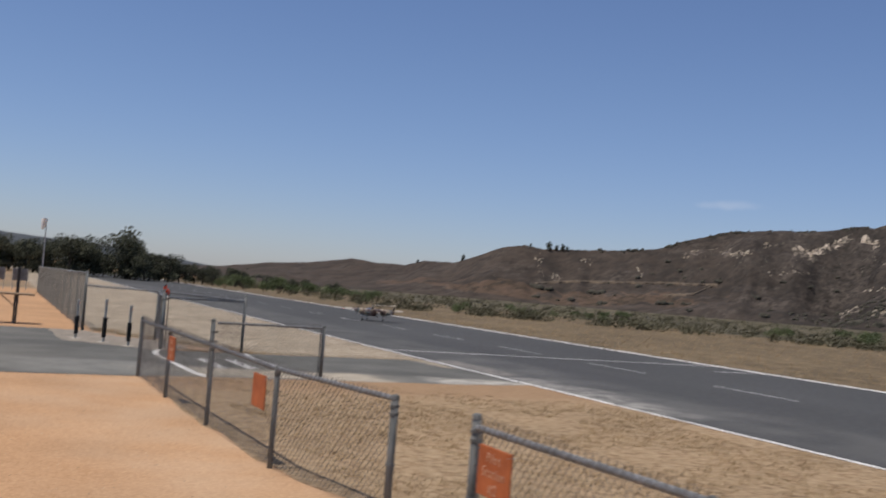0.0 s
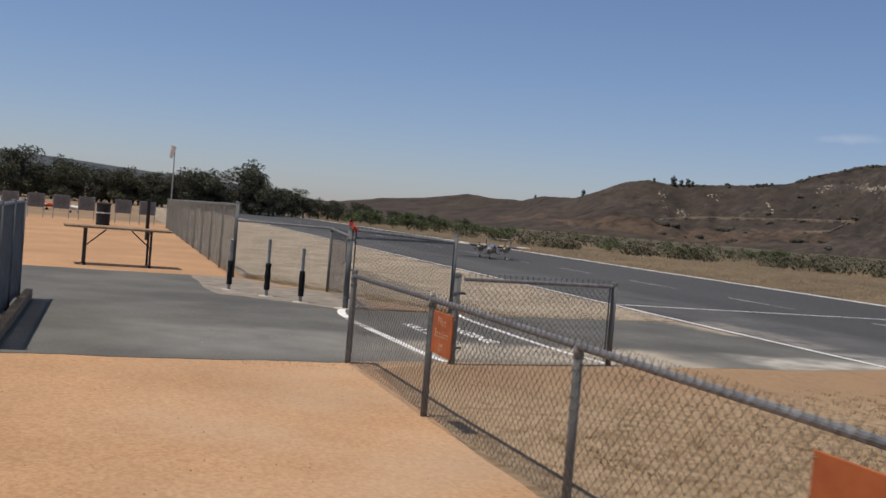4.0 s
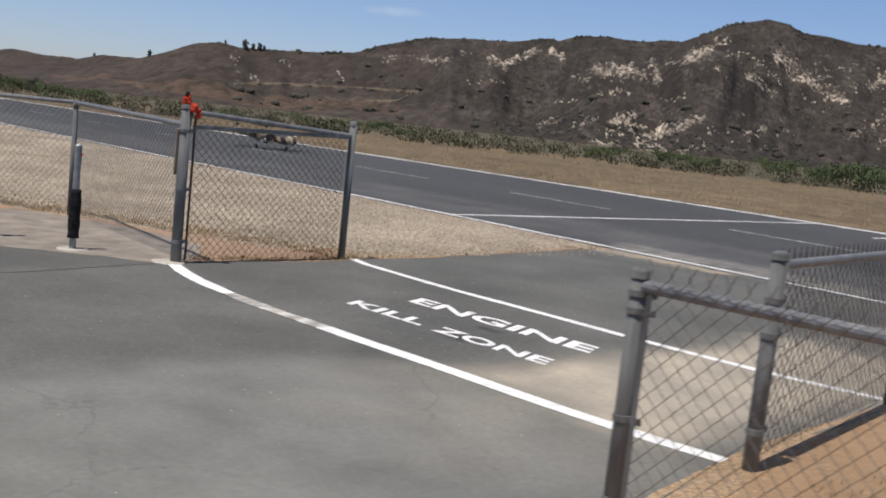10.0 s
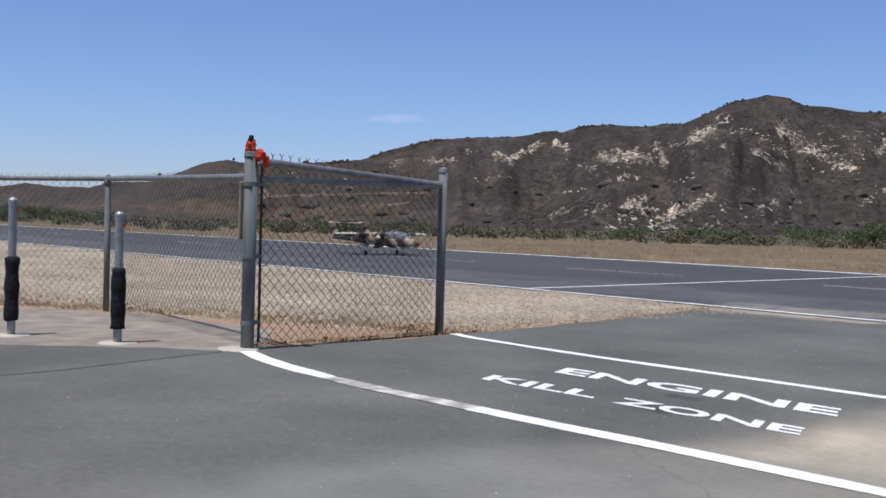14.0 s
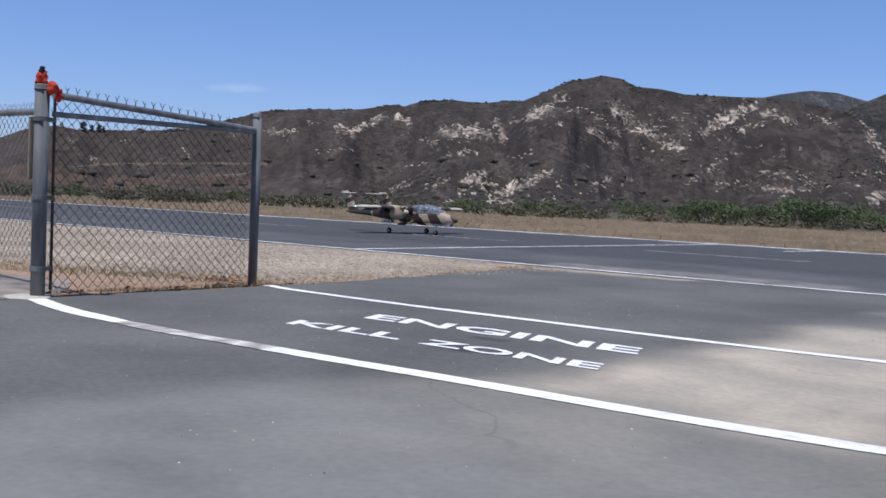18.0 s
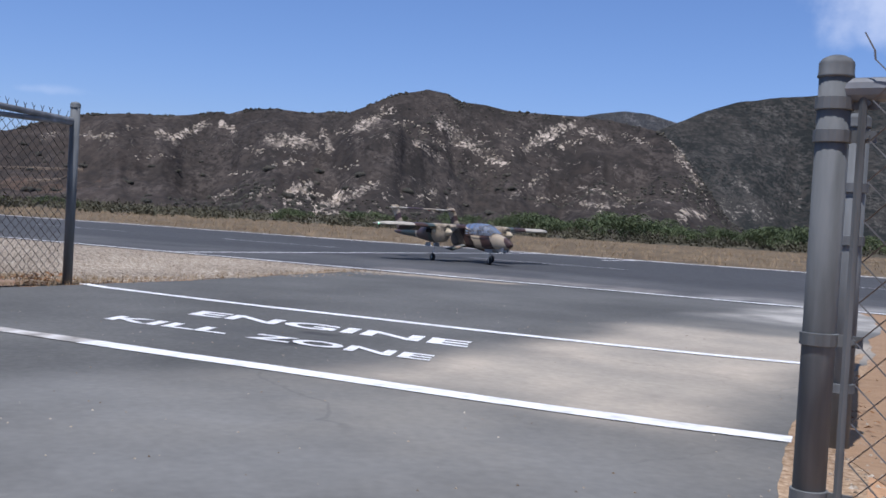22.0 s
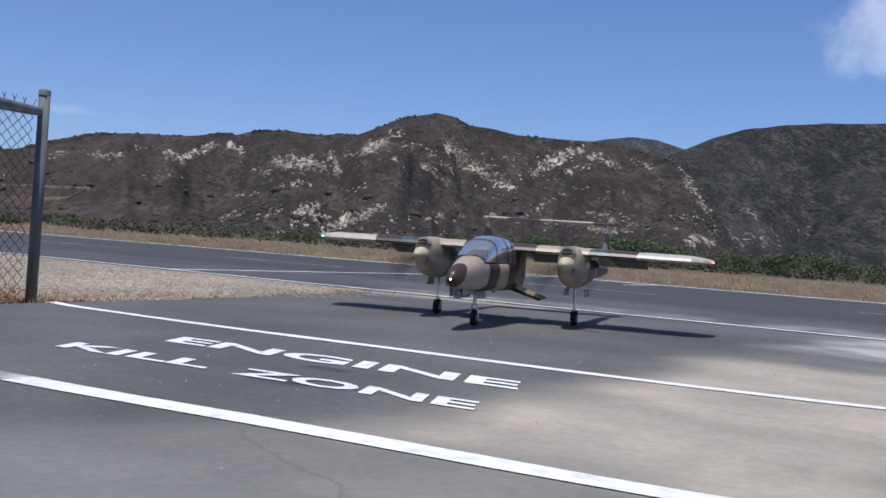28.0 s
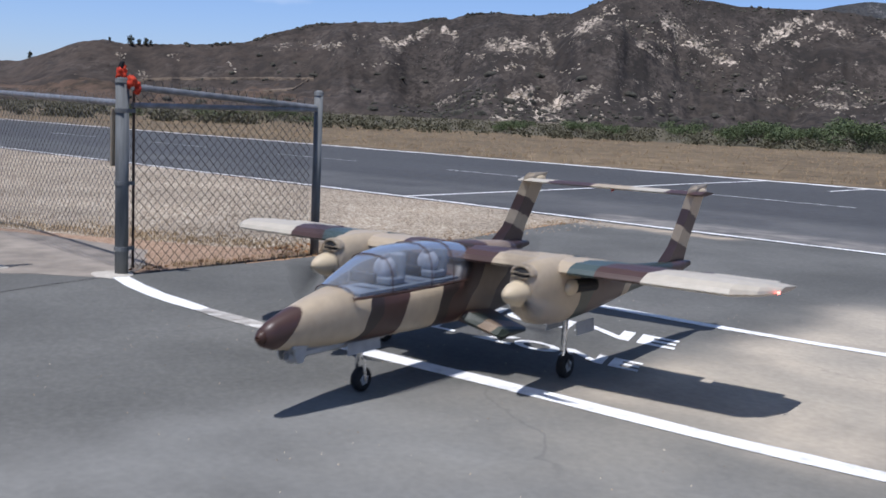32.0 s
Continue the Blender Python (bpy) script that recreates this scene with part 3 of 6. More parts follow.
sheet("gate_dirt", [(0.0, 0.02), (-0.12, 1.77), (-0.6, 1.62), (-1.2, 1.22), (-1.7, 0.92), (-2.5, 0.66), (-3.1, 0.16), (-3.5, -0.3), (-2.9, -0.2), (-1.0, 0.2)], -0.0112, M_REDDIRT,
      "trampled reddish dirt behind the gate", "dirt", 0.2, 0.06)
sheet("gravel_verge", [(-0.14, 1.74), (-0.28, 3.5), (-0.8, 6.27), (-60, 5.97), (-140, 5.77), (-140, -0.9), (-30, -0.95), (-5.1, -0.92), (-3.1, 0.08), (-2.5, 0.58), (-1.7, 0.84), (-1.2, 1.15), (-0.6, 1.55)], -0.0098, M_GRAVEL,
      "pale gravelly verge beside the runway", "gravel", 0.25, 0.1)
sheet("dry_field", [(5.7, -0.95), (8, -1.08), (10.4, -1.0), (13, -0.9), (15, -0.53), (26, -0.26), (60, 0.3), (60, 7.42), (12, 6.62), (4.1, 6.55), (4.5, 4.8), (4.65, 3.7), (4.8, 2.1), (5.0, 0.4)], -0.0105, M_DRY,
      "dry grassy field between fence and runway", "field", 0.5, 0.15)
sheet("grass_strip", [(-140, 16.25), (-60, 16.85), (0, 17.75), (60, 19.25), (150, 62), (60, 58), (0, 56), (-60, 44), (-140, 30)], -0.0102, M_DRY_FAR,
      "dry straw-coloured grass strip beyond the runway", "grass", 2.0, 0.3)

sheet("scrub_flat", [(-160, 27), (-140, 29.5), (-60, 43.5), (0, 55.5), (60, 57.5), (150, 61.5), (260, 120), (180, 260), (-40, 300), (-190, 240), (-330, 120)], -0.0106, M_FLAT,
      "brown-olive weedy flat below the hills", "field", 4.0, 0.6)

taper(sheet("dirt_spill", [(5.34, -1.12), (5.22, -0.6), (5.08, 0.15), (4.98, 1.0), (4.9, 2.1), (4.75, 3.6), (5.0, 3.65), (5.3, 2.2), (5.55, 0.6), (5.65, -0.7), (5.5, -1.12)], -0.0078, M_SPILL,
            "loose tan dirt spilled over the edge of the apron", "dirt", 0.05, 0.022), lambda y: 5.4 - 0.1 * y - 0.035 * max(0, y) ** 2 - 0.06 * min(0, y + 1), 0.012)

# seams in the asphalt beside the gate
for way, wide, label in (([(0.03, -0.1), (0.1, -0.49), (0.2, -0.87), (0.31, -1.29), (0.34, -1.58), (0.42, -2.3)], 0.016, "dark open seam in the asphalt by the gate post"),
                         ([(0.015, 0.06), (-0.04, 0.6), (-0.08, 1.2), (-0.12, 1.72)], 0.035, "dark crumbled asphalt edge under the gate")):
    seam = strip("asphalt_seam", way, wide, -0.0082, M_SEAM, label, 0.9)
    seam["category"] = "seam"

# painted lines
strip("zone_line", [(0.1, -0.06), (0.4, -0.14), (0.75, -0.2), (0.95, -0.215), (1.25, -0.235)], 0.115, -0.0055, M_PAINT, "white line across the apron between gate posts", 0.25)
strip("zone_line", [(1.25, -0.235), (1.5, -0.24), (1.95, -0.236), (2.35, -0.215)], 0.11, -0.0055, M_WORN, "scuffed stretch of the white line across the apron", 0.4)
strip("zone_line", [(2.35, -0.215), (2.6, -0.2), (3.2, -0.165), (3.8, -0.14), (4.4, -0.1), (4.8, -0.065), (5.12, -0.01)], 0.115, -0.0055, M_PAINT, "white line across the apron between gate posts", 0.25)
strip("zone_line", [(-0.08, 1.82), (0.2, 1.76), (0.8, 1.735), (1.6, 1.74), (2.4, 1.775), (3.2, 1.81), (3.84, 1.85), (4.3, 1.92), (4.85, 2.03)], 0.085, -0.0055, M_PAINT, "white line across the apron between gate ends", 0.25)
strip("runway_edge_line", [(-120, 5.92), (0, 6.36)], 0.09, -0.0025, M_PAINT, "white edge line along the runway", 0.4)
strip("runway_edge_line", [(0, 6.36), (60, 7.5)], 0.09, -0.0025, M_PAINT, "white edge line along the runway", 0.4)
strip("runway_edge_line", [(-120, 16.25), (0, 17.55)], 0.26, -0.0025, M_PAINT, "white far edge line along the runway", 0.4)
strip("runway_edge_line", [(0, 17.55), (60, 19.05)], 0.26, -0.0025, M_PAINT, "white far edge line along the runway", 0.4)
strip("cross_line", [(-3.8, 6.4), (-4.1, 17.5)], 0.08, -0.0023, M_PAINT, "white line painted across the runway", 0.3)
strip("cross_line", [(-1.9, 15.6), (-1.9, 17.55)], 0.08, -0.0023, M_PAINT, "white line painted across the runway", 0.3)
for i in range(-12, 9):
    x = -8.15 + 5.4 * i
    strip("centre_dash", [(x, 12.0 + x * 0.008), (x + 2.75, 12.0 + (x + 2.75) * 0.008)], 0.07, -0.0025, M_OLD_PAINT, "worn white dash along the runway centre", 0.4)


def lettering(words, x, y, width, height, turn, shear):
    """Painted capitals on the ground, stretched to their block."""
    cu = bpy.data.curves.new("letters", "FONT")
    cu.body, cu.size, cu.offset, cu.resolution_u = words, 1.0, 0.03, 3
    tmp = bpy.data.objects.new("letters", cu)
    me = bpy.data.meshes.new_from_object(tmp)
    bpy.data.objects.remove(tmp)
    vs = np.array([v.co[:] for v in me.vertices])
    lo, hi = vs.min(0), vs.max(0)
    for v in me.vertices:
        u, w = (v.co.x - lo[0]) / (hi[0] - lo[0]) * width, (v.co.y - lo[1]) / (hi[1] - lo[1]) * height
        v.co = (u + shear * w, w, 0)
    me.materials.clear()
    me.materials.append(M_PAINT)
    ob = new("ground_lettering", me)
    ob.matrix_basis = pose(x, y, -0.0055, 0, 0, turn)
    return tagged(ob, "white painted capitals on grey asphalt", "lettering", kind="structure")


lettering("ENGINE", 1.75, 0.965, 1.67, 0.225, 3.4, -0.35)
lettering("KILL", 1.72, 0.425, 0.75, 0.175, 3.4, -0.35)
lettering("ZONE", 2.60, 0.455, 0.955, 0.175, 3.4, -0.35)


# ---- hills ----
EYE = (6.0, -3.0)


def crest_at(table, b):
    """Height angle and distance of a crest at a bearing, with an easy curve between the named shoulders."""
    for (b0, e0, d0), (b1, e1, d1) in zip(table, table[1:]):
        if b0 <= b <= b1:
            f = (b - b0) / (b1 - b0)
            return e0 + (e1 - e0) * f, d0 + (d1 - d0) * f
    return (table[0] if b < table[0][0] else table[-1])[1:]


# bearing, height angle, distance of the shoulders and saddles along each crest
MAIN_HILL = [(100, 0.1, 300), (104.6, 0.2, 300), (105.8, 0.8, 300), (107.1, 2.6, 310), (108.4, 4.25, 330), (109.6, 5.4, 350), (111.7, 5.82, 380), (113.5, 6.05, 390), (114.8, 6.05, 390), (117.8, 6.15, 390), (119.1, 6.4, 390), (120.4, 6.5, 390), (121.2, 6.9, 390), (122.2, 7.05, 390), (124, 6.68, 388),
             (125.2, 6.1, 385), (126.4, 5.58, 385), (128.5, 5.4, 385), (130.3, 5.47, 385), (131.8, 5.38, 385), (132.8, 5.05, 380), (133.4, 5.14, 380), (134.7, 4.85, 375), (136.1, 4.66, 372), (137.3, 4.68, 370), (140.3, 4.4, 360), (140.9, 4.22, 355), (142.4, 3.8, 335),
             (143.6, 3.3, 325), (145.4, 3.12, 310), (148.8, 2.94, 290), (149.8, 2.9, 285), (150.8, 3.05, 280), (152, 2.85, 275), (153.5, 2.2, 275), (154.8, 1.72, 290), (156.6, 1.66, 310), (157.8, 1.32, 330), (159.2, 1.3, 345), (160.9, 1.43, 360), (163.2, 1.0, 380), (166, 0.72, 400), (168.4, 0.35, 420), (176, 0.05, 450)]
RIGHT_HILL = [(72, 6.0, 560), (90, 7.3, 560), (98, 7.65, 560), (102, 7.52, 560), (104, 7.4, 560), (105.7, 7.12, 560), (107.6, 6.48, 560), (108.6, 6.02, 560), (110.5, 5.2, 560), (114, 4.2, 560), (120, 3, 560)]
FAR_HILL = [(104, 5.2, 800), (108, 5.75, 800), (109.1, 6.02, 800), (110.3, 6.36, 800), (111.6, 6.46, 800), (113, 6.26, 800), (116, 5.6, 800), (120, 5.0, 800), (126, 4.6, 800)]
LEFT_RANGE = [(150, 0.3, 1500), (162, 0.2, 1500), (168.5, 0.2, 1500), (171.5, 0.6, 1500), (174.6, 0.9, 1500), (178, 1.1, 1500), (183, 1.45, 1500), (187, 1.75, 1500), (193, 1.9, 1500), (200, 1.6, 1500), (215, 1.2, 1500), (240, 0.9, 1500)]


def hill_height(table, foot, b, r, rough):
    e, d = crest_at(table, b)
    top = math.tan(radians(e)) * d + 0.7
    s = (r - foot) / (d - foot)
    x, y = EYE[0] + r * math.cos(radians(b)), EYE[1] + r * math.sin(radians(b))
    if s <= 0:
        return x, y, -3.0 * min(1.0, -s * 8)
    if s > 1:
        return x, y, top * max(0.0, 1 - (s - 1) * 1.6)
    base = 0.74 * s ** 1.15 + 0.26 * s ** 2.4
    spur = noise.fractal((b * 0.22, r * 0.004, 3.1), 0.9, 2.1, 4)
    lump = noise.fractal((x * 0.022, y * 0.022, 8.2), 0.9, 2.0, 3)
    edge = math.sin(math.pi * min(1, s)) ** 0.8
    z = top * (base + rough * edge * (0.24 * spur + 0.12 * lump))
    fine = noise.fractal((x * 0.09, y * 0.09, 1.7), 0.7, 2.2, 3)
    return x, y, max(-1.0, z + fine * 0.3 * rough * min(1, s * 4))


# pale outcrops as strokes over the slope: bearing and height angle of both ends, half width, how bare they are
CREST_ROCKS = [  # along the upper slope, west of the peak
    (139.9, 3.42, 138.6, 3.52, 0.15, 0.8), (136.4, 3.92, 135.7, 3.57, 0.21, 1), (135.7, 3.6, 133.8, 4.6, 0.15, 1), (133.1, 4.6, 132.6, 4.35, 0.18, 0.8),
    (131.7, 3.32, 130.8, 3.21, 0.15, 0.6), (130.5, 3.82, 129, 3.98, 0.4, 1), (128.7, 3.88, 128.1, 3.77, 0.28, 0.9), (127.7, 4.45, 127.3, 3.53, 0.21, 0.9),
    (126.9, 4.58, 126.5, 4.61, 0.18, 0.6), (125.9, 4.8, 125, 5.45, 0.31, 0.9), (125, 5.45, 124.2, 6, 0.28, 0.6), (123.8, 5.52, 121.2, 5.67, 0.73, 0.3),
]
PEAK_ROCKS = [  # round the peak and its eastern shoulder
    (122.8, 4.3, 121.5, 3.57, 0.21, 0.7), (121.5, 5.57, 120.5, 4.67, 0.4, 0.9), (120.6, 4.48, 119.2, 4.09, 0.34, 0.8), (119, 4.09, 118.2, 3.54, 0.31, 1),
    (118.2, 5.24, 117.5, 3.94, 0.24, 0.5), (116.9, 4.26, 115.5, 5.05, 0.28, 0.8), (115.8, 5.03, 114.4, 5.71, 0.31, 0.8), (115.1, 4.42, 113.8, 4.87, 0.15, 0.6),
    (113.8, 5.45, 112.3, 4.92, 0.24, 0.7), (111.5, 5.26, 110.2, 4.81, 0.21, 0.5), (108.7, 4.41, 108.2, 3.9, 0.34, 0.7), (109.6, 5.91, 108.7, 5.63, 0.31, 0.3),
]
FOOT_ROCKS = [  # low on the slope below the peak
    (133.3, 0.58, 132.2, 1.15, 0.24, 0.6), (132.8, 1.84, 131.6, 2.21, 0.12, 0.4), (131.6, 0.9, 130.3, 1.27, 0.21, 0.7), (129.6, 1, 128.4, 1.68, 0.31, 0.8),
    (129.3, 1.47, 127.9, 1.11, 0.28, 0.7), (127.9, 0.36, 126.7, 1.12, 0.31, 0.9), (126.7, 1.02, 124.9, 1.88, 0.21, 0.8), (127.6, -0.1, 126.6, 0.2, 0.28, 0.8),
    (125.8, 0.04, 124.5, 0.56, 0.18, 0.7), (130.3, -0.13, 129.1, 0.18, 0.21, 0.7), (130.4, 2.59, 128.9, 2.89, 0.15, 0.6), (126.8, 2.52, 125.5, 2.84, 0.28, 0.3),
    (122.4, 1.28, 121.6, 1.5, 0.24, 0.5),
]
SPUR_ROCKS = [  # low on the eastern spur
    (117.5, 1.7, 115.7, 2.84, 0.31, 0.5), (116, 1.48, 115.2, 1.68, 0.18, 0.6), (113.6, 1.46, 112.3, 1.53, 0.15, 0.9), (113.3, 2.22, 111.8, 2.15, 0.28, 0.6),
    (111.8, 1.5, 111.1, 1.89, 0.24, 0.7), (109.1, 2.4, 108.1, 2.62, 0.18, 0.5), (107.9, 3.28, 107.2, 2.38, 0.24, 0.7), (108.3, 1.21, 107.1, 1.45, 0.37, 0.8),
    (106.2, 1.84, 105.6, 1.12, 0.24, 0.6), (105.3, 1.6, 104.3, 1.42, 0.18, 0.6), (105.4, 2.98, 105.1, 2.7, 0.28, 0.6), (103.2, 1.82, 102.2, 2.2, 0.18, 0.5),
]
TRAIL = [(123.0, 5.39, 121.0, 3.98, 0.07, 0.55), (123.0, 5.39, 124.3, 5.1, 0.07, 0.5)]  # bare ridge trail below the peak
WEST_ROCKS = [  # thin pale scars on the western hill
    (150, 2.61, 149.7, 1.61, 0.15, 0.5), (149.1, 1.69, 148.5, 1.27, 0.18, 0.6), (147.6, 2.57, 147, 2.39, 0.12, 0.4), (144.5, 2.37, 144.1, 1.87, 0.09, 0.6),
    (142.1, 3.14, 140.2, 3.58, 0.18, 0.5), (139.7, 3.38, 138.6, 3.48, 0.12, 0.8), (137.4, 2.47, 135, 2.8, 0.12, 0.3), (138.1, 3.96, 137.2, 4.11, 0.12, 0.4),
]
SPECKLES = [(131, 0.9, 121, 1.6, 1.1, 0.4), (126, 4.6, 114, 4.9, 0.8, 0.4), (121, 3.6, 112, 3.3, 0.8, 0.35), (114, 1.8, 104, 1.6, 1.0, 0.4), (140, 3.1, 128, 3.5, 0.6, 0.33)]  # loose stones strewn between the outcrops
STROKES = CREST_ROCKS + PEAK_ROCKS + FOOT_ROCKS + SPUR_ROCKS + TRAIL + WEST_ROCKS + SPECKLES


def bareness(verts):
    """How much bare rock shows at each point of a hillside, 0 to 1."""
    v = np.array(verts)
    dx, dy = v[:, 0] - EYE[0], v[:, 1] - EYE[1]
    b, e = np.degrees(np.arctan2(dy, dx)), np.degrees(np.arctan2(v[:, 2], np.hypot(dx, dy)))
    wave = np.sin(b * 7.1 + e * 3) * 0.09 + np.sin(b * 17 - e * 11) * 0.07 + np.sin(b * 11 + e * 19) * 0.07
    out = np.zeros(len(v))
    for b0, e0, b1, e1, wide, bare in STROKES:
        ux, uy = b1 - b0, e1 - e0
        t = np.clip(((b - b0) * ux + (e - e0) * uy) / (ux * ux + uy * uy), 0, 1)
        d = np.hypot(b - b0 - t * ux, e - e0 - t * uy) + wave
        out = np.maximum(out, bare * np.clip(1.5 - d / wide, 0, 1))
    return out


def hill(name, table, foot, b0, b1, db, nr, material, label, rough=1.0):
    verts, faces = [], []
    nb = int((b1 - b0) / db) + 1
    for i in range(nb):
        b = b0 + i * db
        _, d = crest_at(table, b)
        for j in range(nr):
            r = foot * 0.96 + (d * 1.25 - foot * 0.96) * (j / (nr - 1))
            verts.append(hill_height(table, foot, b, r, rough))
    for i in range(nb - 1):
        for j in range(nr - 1):
            a = i * nr + j
            faces.append((a, a + nr, a + nr + 1, a + 1))
    me = from_lists(name, verts, faces, material, True)
    if table in (MAIN_HILL, RIGHT_HILL):
        me.attributes.new("bare", "FLOAT", "POINT").data.foreach_set("value", bareness(verts))
        # the western end is drier, with brown grass between the bushes
        bearings = [math.degrees(math.atan2(v[1] - EYE[1], v[0] - EYE[0])) for v in verts]
        me.attributes.new("dry", "FLOAT", "POINT").data.foreach_set("value", np.interp(bearings, [100, 112, 132, 146, 176], [0.0, 0.08, 0.1, 0.5, 0.55]))
    if table is MAIN_HILL:
        me.materials.append(M_HILL_RED)
        for f, poly in zip(faces, me.polygons):
            i, j = divmod(f[0], nr)
            b = b0 + i * db
            d = crest_at(table, b)[1]
            s = (foot * 0.96 + (d * 1.25 - foot * 0.96) * (j / (nr - 1)) - foot) / (d - foot)
            bank = noise.noise((b * 0.5, s * 9, 7.5)) + 0.5 * noise.noise((b * 2.2, s * 25, 2.5))
            if 139 < b < 159 and 0.10 < s < 0.42 and bank > 0.02:
                poly.material_index = 1
    ob = new(name, me)
    return tagged(ob, label, "hill", kind="structure")


FOOT = 215.0
hill("hill", MAIN_HILL, FOOT, 100, 176, 0.13, 200, M_HILL, "brown chaparral hill with pale sandstone outcrops")
hill("hill", RIGHT_HILL, 420, 72, 120, 0.2, 60, M_HILL_FAR, "dark scrub-covered hill behind the valley", 0.8)
hill("hill", FAR_HILL, 640, 104, 126, 0.25, 30, M_HILL_HAZE, "far hill with haze in its colour over the saddle", 0.5)
hill("mountain_range", LEFT_RANGE, 900, 150, 240, 0.4, 24, M_RANGE, "low distant mountain range with haze in its colour", 0.6)


def clump_mesh(verts, faces, c, size, rng, sides=6):
    """A low uneven shrub: a squat faceted dome."""
    o = len(verts)
    top = 0.75 + 0.5 * rng.random()
    for k, (rr, zz) in enumerate(((0.95, -0.25), (1.0, 0.3), (0.6, 0.72))):
        for i in range(sides):
            a = 2 * math.pi * (i + 0.5 * k) / sides
            q = size * rr * (0.7 + 0.6 * rng.random())
            verts.append((c[0] + q * math.cos(a), c[1] + q * math.sin(a), c[2] + size * zz * top * (0.8 + 0.4 * rng.random())))
    verts.append((c[0], c[1], c[2] + size * 0.9 * top))
    for k in range(2):
        for i in range(sides):
            a, b = o + k * sides + i, o + k * sides + (i + 1) % sides
            faces.append((a, b, b + sides, a + sides))
    for i in range(sides):
        faces.append((o + 2 * sides + i, o + 2 * sides + (i + 1) % sides, o + 3 * sides))


def on_slope(b, e):
    """The first place along a bearing where the hill rises to a height angle."""
    _, d = crest_at(MAIN_HILL, b)
    for k in range(160):
        r = FOOT + (d - FOOT) * k / 160
        x, y, z = hill_height(MAIN_HILL, FOOT, b, r, 1.0)
        if z >= math.tan(radians(e)) * r:
            break
    return x, y, z


def hill_scrub():
    rng = random.Random(4)
    verts, faces = [], []
    for _ in range(14000):
        b = rng.uniform(96, 170)
        e, d = crest_at(MAIN_HILL, b)
        r = FOOT + 4 + (d - FOOT) * rng.random() ** 1.3
        x, y, z = hill_height(MAIN_HILL, FOOT, b, r, 1.0)
        if noise.noise((x * 0.02, y * 0.02, 4)) > -0.05 - 0.6 * rng.random() - 0.45 * max(0, min(1, (b - 132) / 12)):
            continue
        clump_mesh(verts, faces, (x, y, z), rng.uniform(0.22, 0.6) * (1 + 0.8 * max(0, min(1, (b - 134) / 10))), rng)
    # bushes along the skyline
    for b in np.arange(103, 148, 0.05):
        if noise.noise((b * 0.9, 3, 3)) + 0.5 * noise.noise((b * 4, 1, 1)) > 0.05:
            e, d = crest_at(MAIN_HILL, b)
            x, y, z = hill_height(MAIN_HILL, FOOT, b, FOOT + (d - FOOT) * rng.uniform(0.975, 1.0), 1.0)
            clump_mesh(verts, faces, (x, y, z), rng.uniform(0.25, 0.65), rng)
    # lone rounded bushes on the lower slope
    for _ in range(60):
        b = rng.uniform(116, 150)
        x, y, z = on_slope(b, 0.2 + 2.6 * rng.random() ** 1.4)
        q = rng.uniform(0.5, 1.0) * (1.7 if rng.random() < 0.3 else 1)
        for _ in range(5):
            clump_mesh(verts, faces, (x + rng.gauss(0, 0.5 * q), y + rng.gauss(0, 0.5 * q), z + rng.uniform(-0.15, 0.2) * q), q * rng.uniform(0.5, 0.8), rng, 8)
    ob = new("hillside_scrub", from_lists("hillside_scrub", verts, faces, M_SCRUB, True))
    tagged(ob, "dark dusty chaparral bushes scattered over the hill", "shrubs", kind="stuff")


def outcrop_rocks():
    rng = random.Random(9)
    verts, faces = [], []
    for b0, e0, b1, e1, wide, bare in STROKES:
        if b0 < 107.5 or wide > 0.5:
            continue
        for _ in range(int(3 + 12 * bare * math.hypot(b1 - b0, e1 - e0))):
            u = rng.random()
            b, e = b0 + (b1 - b0) * u + rng.gauss(0, wide * 0.6), e0 + (e1 - e0) * u + rng.gauss(0, wide * 0.5)
            x, y, z = on_slope(b, max(e, 0.15))
            o, q = len(verts), rng.uniform(0.15, 0.45)
            turn = rng.uniform(0, 6.3)
            for k, (rr, zz) in enumerate(((1.0, -0.4), (0.85, 0.35), (0.4, 0.6))):
                for i in range(5):
                    a = turn + 2 * math.pi * i / 5 + 0.3 * k
                    h = q * rr * rng.uniform(0.65, 1.3)
                    verts.append((x + 1.5 * h * math.cos(a), y + h * math.sin(a), z + q * zz * rng.uniform(0.7, 1.2)))
            for k in range(2):
                for i in range(5):
                    a, c = o + k * 5 + i, o + k * 5 + (i + 1) % 5
                    faces.append((a, c, c + 5, a + 5))
            faces.append(tuple(o + 10 + i for i in range(5)))
    ob = new("rock_outcrops", from_lists("rock_outcrops", verts, faces, M_ROCK))
    tagged(ob, "cream sandstone boulders breaking out of the slope", "rocks", kind="stuff")


def hill_road(way):
    """A graded dirt track along the lower slope, from named bearings and height angles."""
    verts, faces = [], []
    pts = []
    for (b0, e0), (b1, e1) in zip(way, way[1:]):
        n = max(2, int(abs(b1 - b0) / 0.12))
        pts += [(b0 + (b1 - b0) * i / n, e0 + (e1 - e0) * i / n) for i in range(n)]
    for b, e in pts:
        for k in (-0.06, -0.03, 0.0, 0.03, 0.06):
            x, y, z = on_slope(b, e + k + 0.03 * noise.noise((b * 2, 1, 1)))
            verts.append((x, y, z + (0.3 if abs(k) < 0.05 else -0.2)))
    for i in range(len(pts) - 1):
        for k in range(4):
            a = 5 * i + k
            faces.append((a, a + 5, a + 6, a + 1))
    tagged(new("hill_track", from_lists("hill_track", verts, faces, M_TRACK)), "pale dirt track cut along the slope", "track", kind="structure")


